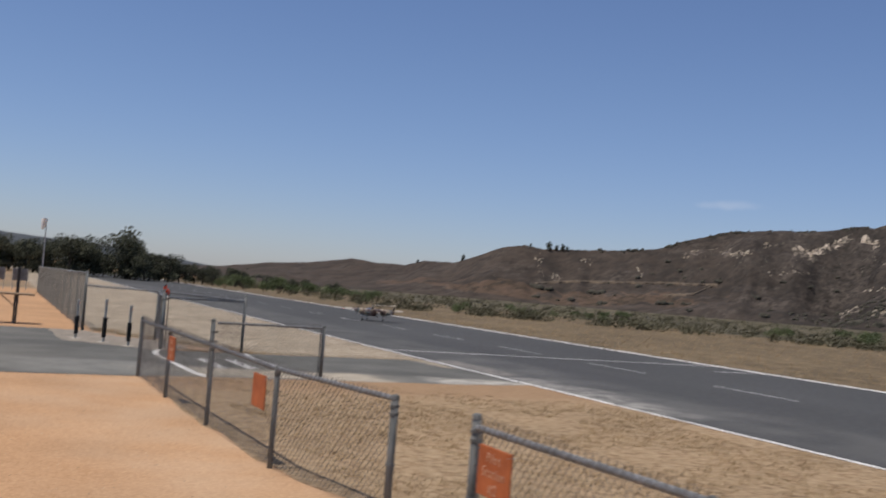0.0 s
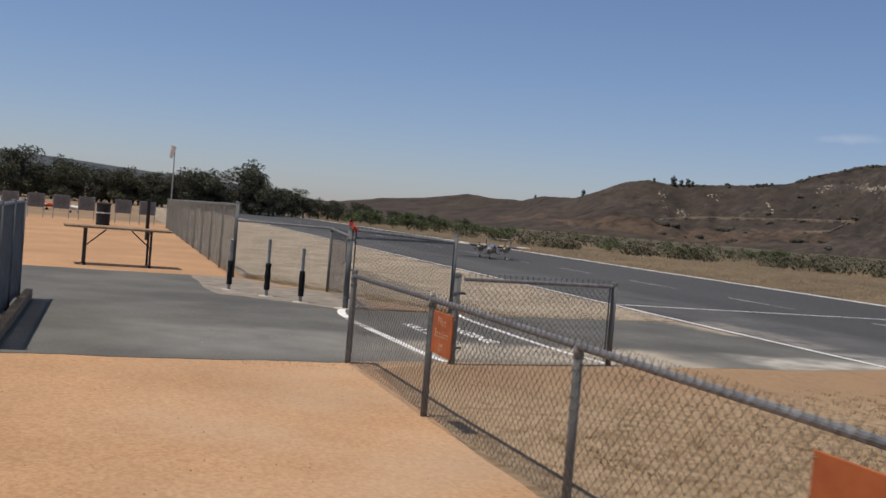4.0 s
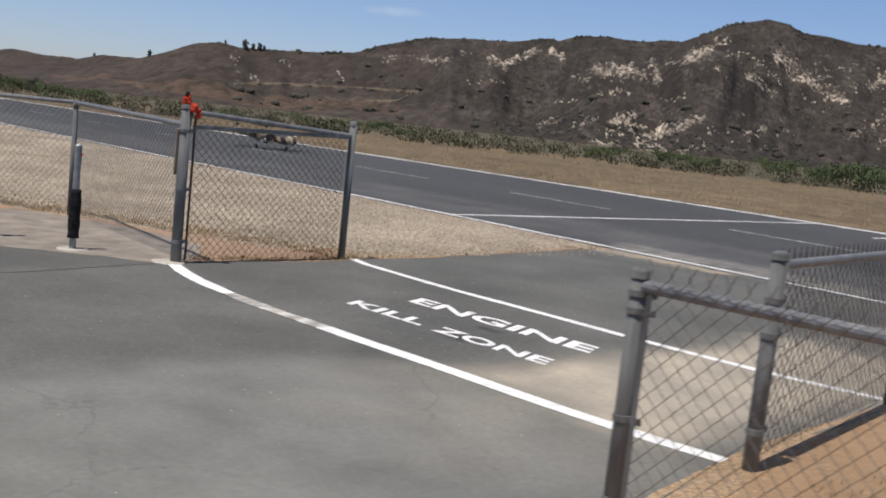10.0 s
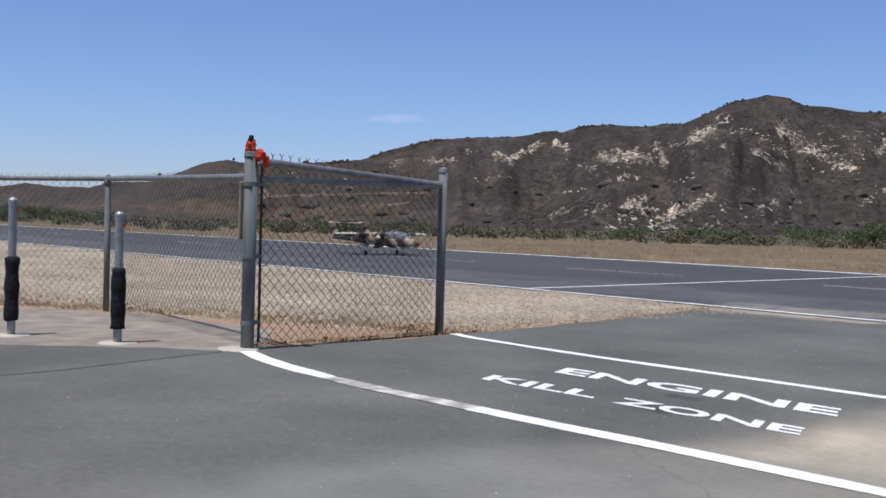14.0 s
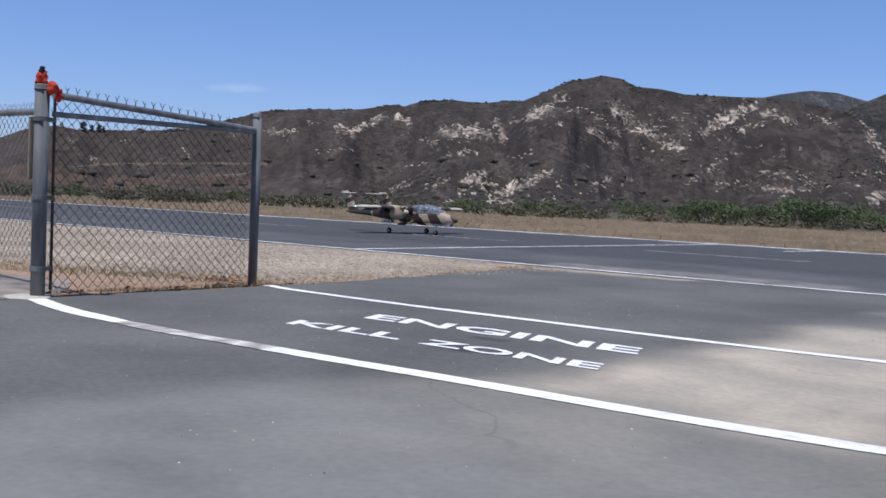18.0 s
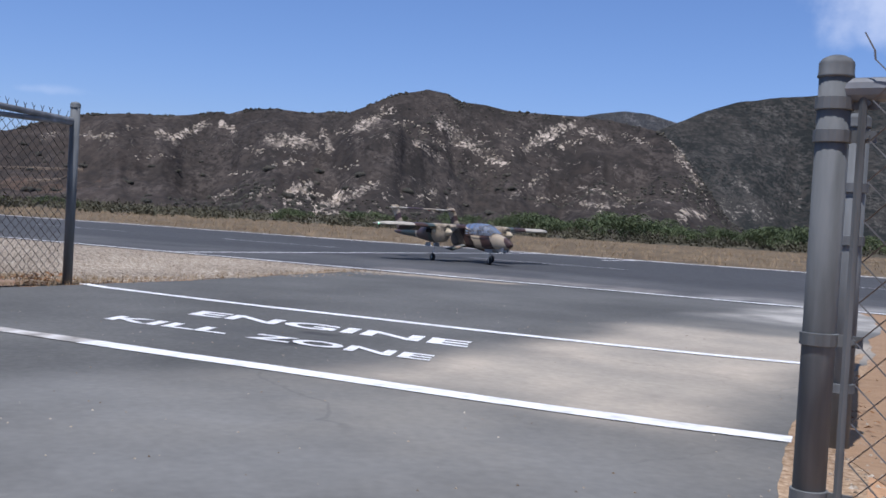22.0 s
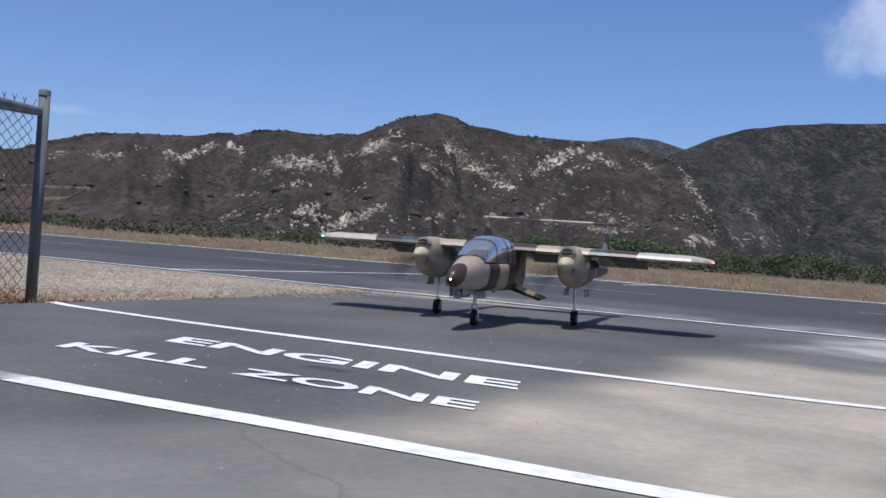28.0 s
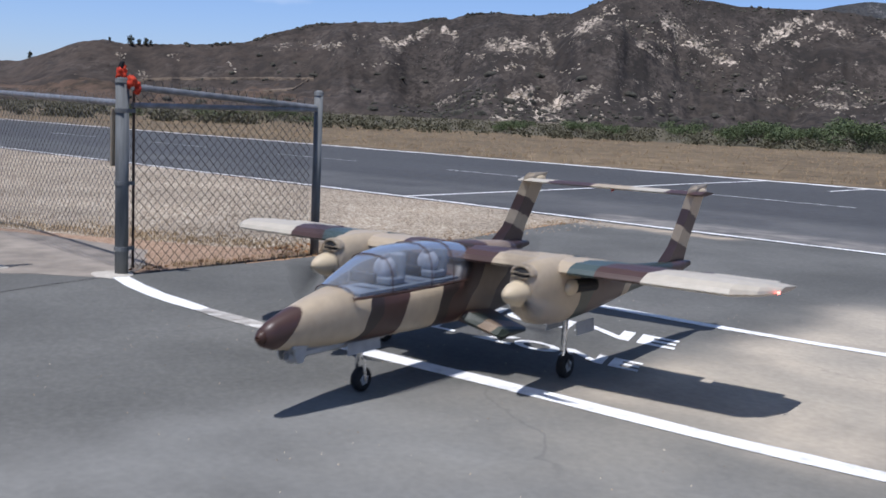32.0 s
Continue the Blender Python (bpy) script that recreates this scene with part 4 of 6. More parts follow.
hill_scrub()
outcrop_rocks()
hill_road([(149.9, 1.06), (147.9, 1.31), (145.5, 1.43), (142.5, 1.59), (140.3, 1.67), (139.9, 1.65)])
hill_road([(140.3, 1.62), (141.1, 1.11), (142.8, 0.91)])


# ---- plants ----
def leaves_into(verts, faces, c, radii, n, size, rng):
    for _ in range(n):
        d = Vector((rng.gauss(0, 1), rng.gauss(0, 1), rng.gauss(0, 1))).normalized() * (rng.random() ** 0.4)
        p = Vector((c[0] + d.x * radii[0], c[1] + d.y * radii[1], c[2] + d.z * radii[2]))
        u = Vector((rng.gauss(0, 1), rng.gauss(0, 1), 1.1 + rng.gauss(0, 0.8))).normalized()
        w = u.orthogonal().normalized()
        v = u.cross(w)
        q = size * rng.uniform(0.6, 1.4)
        o = len(verts)
        verts += [tuple(p + w * q * 0.5), tuple(p + v * q), tuple(p - w * q * 0.5), tuple(p - v * q * 0.8)]
        faces.append((o, o + 1, o + 2, o + 3))


def shrub(seed, height, width, material, label):
    rng = random.Random(seed)
    t = thing("shrub")
    bm = bmesh.new()
    for i in range(5):
        a = rng.uniform(0, 6.3)
        tube(bm, (0.1 * math.cos(a), 0.1 * math.sin(a), -0.1), (0.3 * width * math.cos(a), 0.3 * width * math.sin(a), height * 0.6), 0.04, 0.012, 5)
    part("stem", bm, M_BARK, t)
    verts, faces = [], []
    for i in range(9):
        a, q = rng.uniform(0, 6.3), rng.random() ** 0.5 * width * 0.42
        h = height * rng.uniform(0.3, 0.82)
        leaves_into(verts, faces, (q * math.cos(a), q * math.sin(a), h), (width * 0.24, width * 0.24, height * 0.26), 170, 0.075 * height ** 0.5, rng)
    ob = new("foliage", from_lists("foliage", verts, faces, material))
    ob.parent = t
    return tagged(t, label, "shrub")


def tree(seed, height, spread, material, label):
    rng = random.Random(seed)
    t = thing("tree")
    bm = bmesh.new()
    lean = Vector((rng.uniform(-0.06, 0.06), rng.uniform(-0.06, 0.06), 1)) * height
    tube(bm, (0, 0, -0.2), lean * 0.8, 0.045 * height, 0.012 * height, 8)
    tips = []
    for i in range(9):
        f = rng.uniform(0.25, 0.75)
        a = rng.uniform(0, 6.3)
        s = lean * f
        e = s + Vector((math.cos(a) * spread * 0.34, math.sin(a) * spread * 0.34, height * rng.uniform(0.05, 0.22)))
        tube(bm, s, e, 0.018 * height, 0.006 * height, 5)
        tips.append(e)
    part("trunk", bm, M_BARK, t)
    verts, faces = [], []
    for e in tips + [lean * 0.92, lean * 0.75, lean * 0.5]:
        leaves_into(verts, faces, e, (spread * 0.24, spread * 0.24, height * 0.16), 210, 0.046 * height ** 0.7, rng)
    for i in range(7):
        a = rng.uniform(0, 6.3)
        leaves_into(verts, faces, (spread * 0.32 * math.cos(a), spread * 0.32 * math.sin(a), height * rng.uniform(0.12, 0.4)), (spread * 0.25, spread * 0.25, height * 0.15), 170, 0.046 * height ** 0.7, rng)
    ob = new("crown", from_lists("crown", verts, faces, material))
    ob.parent = t
    return tagged(t, label, "tree")


def plant_row():
    rng = random.Random(21)
    kinds = [shrub(30 + i, 1.8 + 0.3 * i, 3.0 + 0.5 * i, M_LEAF, "green leafy shrub at the foot of the hill") for i in range(4)]
    trees = [tree(50 + i, 4.2 + 0.5 * i, 4.0 + 0.5 * i, M_LEAF_DARK, "dark broad tree at the end of the field") for i in range(4)]
    used = set()

    def put(pool, x, y, z, s, label=""):
        ob = pool[rng.randrange(len(pool))]
        m = pose(x, y, z, 0, 0, rng.uniform(0, 360)) @ Matrix.Scale(s, 4)
        if ob not in used:
            used.add(ob)
            ob.matrix_basis = m
        else:
            ob = copy_thing(ob, m)
            ob.matrix_basis = m
        if label:
            ob["label"] = label
        ob["group"] = "shrubs at the hill foot" if ob["category"] == "shrub" else "trees at the field's end"
    for b in np.arange(97, 158, 0.45):
        dense = noise.noise((b * 0.35, 2.2, 0.4))
        if dense < (0.16 if b > 124 else 0.0 if b > 116 else -0.35):
            continue
        tall = np.interp(b, [97, 112, 120, 130, 158], [1.15, 1.1, 0.85, 0.62, 0.6])
        r = max(rng.uniform(60, 94), 27 / math.sin(radians(b)))
        put(kinds, EYE[0] + r * math.cos(radians(b)), EYE[1] + r * math.sin(radians(b)), 0, rng.uniform(0.28, 0.6) * (1 + 0.5 * dense) * tall)
    for b, r, s in ((157.0, 84, 0.4), (158.6, 82, 0.55), (159.4, 80, 0.6), (160.9, 82, 0.62), (162.0, 80, 0.5), (162.9, 84, 0.65), (163.8, 86, 0.55), (165.2, 90, 0.6), (166.4, 92, 0.55)):
        put(kinds, EYE[0] + r * math.cos(radians(b)), EYE[1] + r * math.sin(radians(b)), 0, s, "rounded green shrub beyond the runway")
    for i in range(130):
        y = 33 - i * 0.72 + rng.uniform(-0.5, 0.5)
        tall = np.interp(y, [-60, 6, 12, 15, 20, 25, 28, 33], [3.7, 3.5, 3.2, 2.6, 2.2, 1.9, 1.25, 1.3])
        put(trees, -95 + rng.uniform(-8, 5), y, 0, tall * rng.uniform(0.8, 1.12) / 5.4)
    for y, s in ((-3.2, 0.76), (0.9, 0.8), (6.0, 0.78), (10.2, 0.92), (11.2, 0.78), (14.6, 0.56), (-12, 0.9), (-20, 0.85), (-33, 0.9)):
        put(trees, -94, y, 0, s, "taller dark tree in the row at the field's end")
    slim = [tree(60 + i, 4.6, 3.2, M_LEAF_DARK, "small dark slender tree on the ridge") for i in range(2)]
    for b, up, s in ((149.45, 0.99, 0.55), (149.05, 0.99, 0.36), (148.7, 0.985, 0.42), (148.45, 0.98, 0.3), (150.5, 0.99, 0.22), (154.3, 0.985, 0.36), (157.0, 0.97, 0.25)):
        _, d = crest_at(MAIN_HILL, b)
        x, y, z = hill_height(MAIN_HILL, FOOT, b, FOOT + (d - FOOT) * up, 1.0)
        put(slim, x, y, z, s)


plant_row()


def foot_scrub():
    """Low olive scrub between the grass strip and the foot of the hill."""
    rng = random.Random(33)
    verts, faces = [], []
    for _ in range(4600):
        b = rng.uniform(94, 166)
        r = max(58 + 110 * rng.random() ** 1.8, (25 + 3 * rng.random()) / math.sin(radians(b)))
        if noise.noise((b * 1.1, r * 0.06, 6)) < 0.02:
            continue
        q = rng.uniform(0.25, 0.75)
        leaves_into(verts, faces, (EYE[0] + r * math.cos(radians(b)), EYE[1] + r * math.sin(radians(b)), q * 0.5), (q * 1.3, q * 1.3, q * 0.6), 30, 0.085, rng)
    tagged(new("low_scrub", from_lists("low_scrub", verts, faces, M_OLIVE)), "low olive-green scrub at the edge of the field", "scrub", kind="stuff")


foot_scrub()


def verge_edge(x):
    return np.interp(x, [-6, -5.1, -3.1, -2.5, -1.7, -1.2, -0.6, -0.15], [-0.9, -0.85, 0.1, 0.6, 0.86, 1.17, 1.57, 1.74])


def tufts():
    """Dry grass blades over the near field and thin weeds along the verge."""
    rng = random.Random(2)
    verts, faces = [], []

    def tuft(x, y, h, n):
        for _ in range(n):
            a, l = rng.uniform(0, 6.3), h * rng.uniform(0.5, 1.2)
            px, py = x + rng.gauss(0, 0.03), y + rng.gauss(0, 0.03)
            w = 0.004
            o = len(verts)
            verts.extend([(px - w * math.sin(a), py + w * math.cos(a), -0.016), (px + w * math.sin(a), py - w * math.cos(a), -0.016), (px + l * 0.7 * math.cos(a), py + l * 0.7 * math.sin(a), l * 0.7)])
            faces.append((o, o + 1, o + 2))
    for _ in range(20000):
        x = 5.5 + rng.random() ** 1.4 * 22
        y = rng.uniform(-0.4, 6.4)
        if noise.noise((x * 0.7, y * 0.7, 5)) < -0.15 or (x < 6.2 and y > 3.2) or rng.random() > 0.15 + 0.85 * min(1, max(0, (x - 6.3) / 2.5)):
            continue
        tuft(x, y, 0.032, 6)
    for _ in range(16000):
        x, y = 5.6 + rng.random() ** 1.3 * 14, rng.uniform(-1.0, 6.0)
        if noise.noise((x * 0.9, y * 0.9, 11)) < -0.1 - 0.3 * rng.random() + (0.25 if x < 7 else 0):
            continue
        a, l, w = rng.uniform(0, 6.3), rng.uniform(0.015, 0.05), rng.uniform(0.0015, 0.004)
        c, q, o = math.cos(a), math.sin(a), len(verts)
        verts.extend([(x - w * q, y + w * c, -0.009), (x + w * q, y - w * c, -0.009), (x + l * c, y + l * q, -0.009 + rng.random() * 0.012)])
        faces.append((o, o + 1, o + 2))
    for _ in range(1600):
        x = rng.uniform(-6, -0.15)
        y = verge_edge(x) + abs(rng.gauss(0, 0.4))
        tuft(x, y, 0.03, 5)
    for _ in range(130):
        tuft(rng.gauss(-0.14, 0.06), rng.uniform(0.2, 1.8), 0.03, 6)
    for _ in range(170):
        f = rng.random()
        tuft(-0.15 - 0.6 * f + rng.gauss(0, 0.1), 1.8 + 4.4 * f, 0.025, 5)
    for _ in range(9000):
        tuft(rng.uniform(-45, 30), 18.2 + rng.random() ** 1.3 * 30, 0.16, 4)
    tagged(new("dry_grass", from_lists("dry_grass", verts, faces, M_STRAW)), "short dry straw-coloured grass", "grass", kind="stuff")


def pebbles():
    rng = random.Random(8)
    verts, faces = [], []
    for k in range(8600):
        if k < 5200:
            x, y = -0.2 - rng.random() ** 1.5 * 16, rng.uniform(0.0, 6.2)
            y = max(y, verge_edge(x) + 0.05 + 0.3 * rng.random())
            q = rng.uniform(0.006, 0.02)
        elif k < 5700:
            x, y, q = rng.uniform(1, 5.2), rng.uniform(-3, 3.5), rng.uniform(0.002, 0.006)
        elif k >= 7000:
            x, y, q = 5.2 + abs(rng.gauss(0, 0.35)), rng.uniform(-2.2, 0.6), rng.uniform(0.003, 0.011)
        else:
            x, y, q = rng.uniform(4.9, 20), rng.uniform(-5, 0.5), rng.uniform(0.003, 0.01)
        o = len(verts)
        z = -0.012 if k < 5200 else (-0.0095 if k < 5700 else -0.0145)
        verts.extend([(x - q, y, z), (x, y - q * 0.8, z), (x + q, y, z), (x, y + q * 0.9, z), (x, y, z + q * 0.8)])
        faces.extend([(o, o + 1, o + 4), (o + 1, o + 2, o + 4), (o + 2, o + 3, o + 4), (o + 3, o, o + 4)])
    tagged(new("pebbles", from_lists("pebbles", verts, faces, M_GRAVEL)), "small pale stones strewn over the ground", "gravel", kind="stuff")


def leaf_litter():
    """Curled brown leaves blown against the foot of the gate."""
    rng = random.Random(12)
    verts, faces = [], []
    for k in range(150):
        f = rng.random()
        if k < 70:
            x, y = rng.gauss(-0.24, 0.09), rng.gauss(1.58, 0.09)
        elif k < 120:
            x, y = -0.02 - 0.12 * f - abs(rng.gauss(0, 0.05)), 1.7 * f
        else:
            y = 0.05 + 1.9 * f
            x = 5.26 - 0.163 * y + abs(rng.gauss(0.0, 0.05))
        a, q, z = rng.uniform(0, 6.3), (rng.uniform(0.012, 0.03) if k < 120 else rng.uniform(0.008, 0.016)), (rng.random() * 0.05 if k < 70 else 0.0)
        c, s = math.cos(a) * q, math.sin(a) * q
        o = len(verts)
        verts.extend([(x - c, y - s, z), (x + s * 0.5, y - c * 0.5, z + q * rng.uniform(0.1, 0.7)), (x + c, y + s, z + q * rng.uniform(0, 0.9)), (x - s * 0.5, y + c * 0.5, z + q * 0.2)])
        faces.append((o, o + 1, o + 2, o + 3))
    tagged(new("leaf_litter", from_lists("leaf_litter", verts, faces, M_LITTER)), "curled dry brown leaves blown against the gate", "leaves", kind="stuff")


tufts()
pebbles()
leaf_litter()


# ---- fences ----
def weave(length, z0, z1, pitch=0.071, wire=0.0025, barbs=True):
    """Chain link in the x-z plane: upright zigzag wires hooked into one another, twisted tails on top."""
    verts, faces = [], []
    half = pitch / 2
    tail = random.Random(int(length * 100))
    n = int(length / half)
    rows = int((z1 - z0) / half)

    def run(path):
        o = len(verts)
        for i, p in enumerate(path):
            q = wire * 0.9 if barbs and i >= len(path) - 1 else wire
            for k in range(3):
                a = 2.094 * k
                verts.append((p[0] + q * math.cos(a), p[1] + q * math.sin(a), p[2]))
        for i in range(len(path) - 1):
            for k in range(3):
                a, b = o + 3 * i + k, o + 3 * i + (k + 1) % 3
                faces.append((a, b, b + 3, a + 3))
    for i in range(n):
        x = i * half
        path = []
        for j in range(rows + 1):
            side = (i + j) % 2
            path.append((x + (half if side else 0), 0.003 if side else -0.003, z0 + (z1 - z0) * j / rows))
        if barbs:
            # neighbouring wires twist round one another, then part into two sharp tails
            way_out = 1 if (i + rows) % 2 else -1
            top, q = path[-1], tail.uniform(0.8, 1.25)
            path.append((top[0] + 0.002 * way_out, 0.003 * way_out, top[2] + 0.016))
            path.append((top[0] + way_out * 0.017 * q, 0.004 * way_out, top[2] + 0.016 + 0.028 * q))
        run(path)
    return verts, faces


def fabric(parent, a, b, z0, z1, offset=0.028, pitch=0.071, barbs=True, drop=0.0, lift=0.0, wire=0.0025, material=None):
    span = (Vector(b) - Vector(a)).length
    verts, faces = weave(span, z0, z1, pitch, wire, barbs)
    if drop:
        verts = [(x, y, z - drop * (x / span) * (z / z1)) for x, y, z in verts]
    if lift:
        verts = [(x, y, z + lift * (x / span) * max(0.0, 1 - (z - z0) / (z1 - z0))) for x, y, z in verts]
    ob = new("chain_link_mesh", from_lists("chain_link_mesh", verts, faces, material or M_WIRE_PALE))
    ob.parent = parent
    d = Vector(b) - Vector(a)
    s = Vector((-d.y, d.x)).normalized() * offset
    ob.matrix_basis = pose(a[0] + s.x, a[1] + s.y, 0, 0, 0, math.degrees(math.atan2(d.y, d.x)))
    ob["kind"] = "stuff"
    return ob


def post(parent, x, y, h, r=0.035, bands=(), name="post", side=(1, 0), cap=True):
    bm = bmesh.new()
    tube(bm, (x, y, -0.05), (x, y, h - 0.03), r, seg=24)
    p = part(name, bm, M_GALV, parent, smooth=True)
    if cap:
        bm = bmesh.new()
        lathe(bm, [(r * 1.0, h - 0.0405), (r * 1.1, h - 0.04), (r * 1.1, h - 0.036), (r * 1.06, h - 0.034), (r * 1.06, h - 0.015), (r * 1.02, h - 0.011), (r * 0.84, h - 0.005), (r * 0.5, h + 0.0), (r * 0.22, h + 0.0018), (0.003, h + 0.002)], 24, pose(x, y, 0))
        part("cap", bm, M_GALV, p, "domed galvanised cap", True)
    for z in bands:
        bm = bmesh.new()
        lathe(bm, [(r + 0.001, z - 0.012), (r + 0.005, z - 0.011), (r + 0.005, z + 0.011), (r + 0.001, z + 0.012)], 16, pose(x, y, 0))
        box(bm, x + side[0] * (r + 0.022), y + side[1] * (r + 0.022), z, 0.05 if side[0] else 0.008, 0.05 if side[1] else 0.008, 0.022)
        tube(bm, (x + side[0] * (r + 0.03) - side[1] * 0.012, y + side[1] * (r + 0.03) - side[0] * 0.012, z), (x + side[0] * (r + 0.03) + side[1] * 0.012, y + side[1] * (r + 0.03) + side[0] * 0.012, z), 0.006, seg=6)
        part("tension_band", bm, M_GALV, p)
    return p


def rail(parent, a, b, r=0.021, name="top_rail"):
    bm = bmesh.new()
    return part(name, tube(bm, a, b, r, seg=12), M_RAIL, parent)


def bar(parent, a, b, r=0.008, name="tension_bar", material=None):
    bm = bmesh.new()
    return part(name, tube(bm, a, b, r, seg=6), material or M_GALV, parent)


def fence_run(label, pts, h, bands=False, pitch=0.071, cap=0.03, barbs=True, mesh_gap=0.03, tie_step=0.45, heights=None, side=1, lift=0.0):
    hs = heights or [h] * len(pts)
    t = thing("chain_link_fence")
    for i, (x, y) in enumerate(pts):
        h = hs[i]
        end = i in (0, len(pts) - 1)
        d = Vector(pts[min(i + 1, len(pts) - 1)]) - Vector(pts[max(i - 1, 0)])
        sgn = (1 if d.x > 0 else -1) * (1 if i == 0 else -1)
        post(t, x, y, h + cap if end else h - 0.012, 0.03 if end and bands else 0.035 if end else 0.026, (0.1, h * 0.43, h - 0.145, h - 0.085) if bands and end else (), side=(sgn, 0), cap=end)
        if not end:
            d = Vector((d.x, d.y, 0)).normalized() * 0.022
            c = Vector((x, y, h - 0.03))
            bm = bmesh.new()
            tube(bm, c - d, c + d, 0.0265, seg=18)
            ball(bm, c + Vector((0, 0, 0.017)), 0.022, 1, 1, 0.9, 14, 8)
            tube(bm, c - Vector((0, 0, 0.06)), c, 0.029, seg=18)
            part("loop_cap", bm, M_GALV, t, "galvanised loop cap round the rail", True)
    for i, (a, b) in enumerate(zip(pts, pts[1:])):
        h = min(hs[i], hs[i + 1])
        z0, z1 = hs[i] - (0.06 if bands and i == 0 else 0.03), hs[i + 1] - 0.03
        rail(t, (*a, z0), (*b, z1), 0.0225 if bands else 0.021)
        if side < 0 and i == 0:
            q = Vector(b) - Vector(a)
            a = tuple(Vector(a) + q.normalized() * 0.07)
        fabric(t, a, b, mesh_gap, h - 0.01, 0.028 * side, pitch, barbs, lift=lift if i == len(pts) - 2 else 0.0, wire=0.0022 if side < 0 else 0.0018)
        n = max(1, int((Vector(b) - Vector(a)).length / tie_step))
        for k in range(1, n):
            p = Vector(a).lerp(Vector(b), k / n)
            bm = bmesh.new()
            lathe(bm, [(0.0225, -0.004), (0.0255, -0.003), (0.0255, 0.003), (0.0225, 0.004)], 10, pose(p.x, p.y, z0 + (z1 - z0) * k / n, 90, 0, 90 + math.degrees(math.atan2(b[1] - a[1], b[0] - a[0]))))
            part("tie", bm, M_GALV_LIGHT, t)
    return tagged(t, label, "fence")


NEAR = 0.91
low = fence_run("low galvanised chain-link fence of the pilot stations", [(5.393, -1.132), (7.95, -1.10), (10.4, -1.02), (12.95, -0.93), (14.95, -0.55)], NEAR, bands=True, cap=0.003, side=-1, pitch=0.072)
bar(low, (5.445, -1.14, 0.06), (5.445, -1.14, NEAR - 0.06))
low2 = fence_run("low galvanised chain-link fence of the pilot stations", [(16.12, -0.43), (18.5, -0.40), (21.0, -0.36), (23.5, -0.32), (26.0, -0.28)], NEAR, bands=True, side=-1, pitch=0.072)
bar(low2, (16.21, -0.43, 0.06), (16.21, -0.43, NEAR - 0.06))
TALL = 1.22
left = fence_run("waist-high galvanised chain-link fence beside the gate", [(-5.0, -1.15), (-2.85, 0.29), (0.0, 0.0)], TALL, heights=[1.13, 1.155, 1.115], lift=0.19)
far_pts = [(-5.0 - 2.6 * i, -1.15) for i in range(11)]
far_fence = fence_run("tall grey chain-link fence running away along the field", far_pts, 1.4, barbs=False, heights=[1.43 - 0.018 * i for i in range(11)])


def gate(label, hinge, end, h, drop=0.0, rusty=True):
    """A swung-open gate leaf between its hinge post and its free end post."""
    t = thing("gate")
    d = (Vector(end) - Vector(hinge)).normalized()
    post(t, *end, h + 0.02, 0.033 if rusty else 0.032, name="end_post")
    wide = 0.042 if rusty else 0.035
    post(t, *hinge, h + 0.03, wide, name="hinge_post")
    if rusty:
        bm = bmesh.new()
        lathe(bm, [(0.13, 0.0), (0.122, 0.006), (0.085, 0.011), (0.045, 0.012)], 22, pose(hinge[0] - 0.03, hinge[1] - 0.05, -0.009))
        for v in bm.verts:
            v.co += noise.noise_vector(v.co * 16) * Vector((0.03, 0.03, 0.003))
        part("footing", bm, M_FOOTING, t, "crumbled pale cement footing")
    a, b = Vector(hinge) + d * 0.075, Vector(end) - d * 0.02
    rail(t, (*a, h - 0.03), (*b, h - 0.03 - drop))
    if drop:
        rail(t, (*a, h - 0.145), (*b, h - 0.045 - drop), 0.017, "brace_rail")
    at = Vector(hinge) + d * 0.085 if rusty else Vector(end) - d * 0.06
    bar(t, (*at, 0.03), (*at, h - 0.02), 0.010, "hinge_stile" if rusty else "latch_stile", M_RUST if rusty else M_GALV)
    for z in (0.16, 0.58, h - 0.18):
        bm = bmesh.new()
        lathe(bm, [(wide + 0.002, z - 0.014), (wide + 0.006, z - 0.013), (wide + 0.006, z + 0.013), (wide + 0.002, z + 0.014)], 18, pose(*hinge, 0))
        box(bm, hinge[0] + d.x * 0.06, hinge[1] + d.y * 0.06, z, 0.014 + 0.05 * abs(d.x), 0.014 + 0.05 * abs(d.y), 0.026)
        part("hinge", bm, M_GALV, t, "galvanised hinge band")
    fabric(t, tuple(a), tuple(b), 0.03, h - 0.01, 0.022, drop=drop, wire=0.0027, material=M_WIRE)
    return tagged(t, label, "gate")


gate("open chain-link gate leaf with a rusty hinge stile", (0.0, 0.0), (-0.13, 1.72), TALL, 0.08)
gate("low open chain-link gate leaf", (5.24, 0.0), (4.92, 1.96), NEAR, rusty=False)


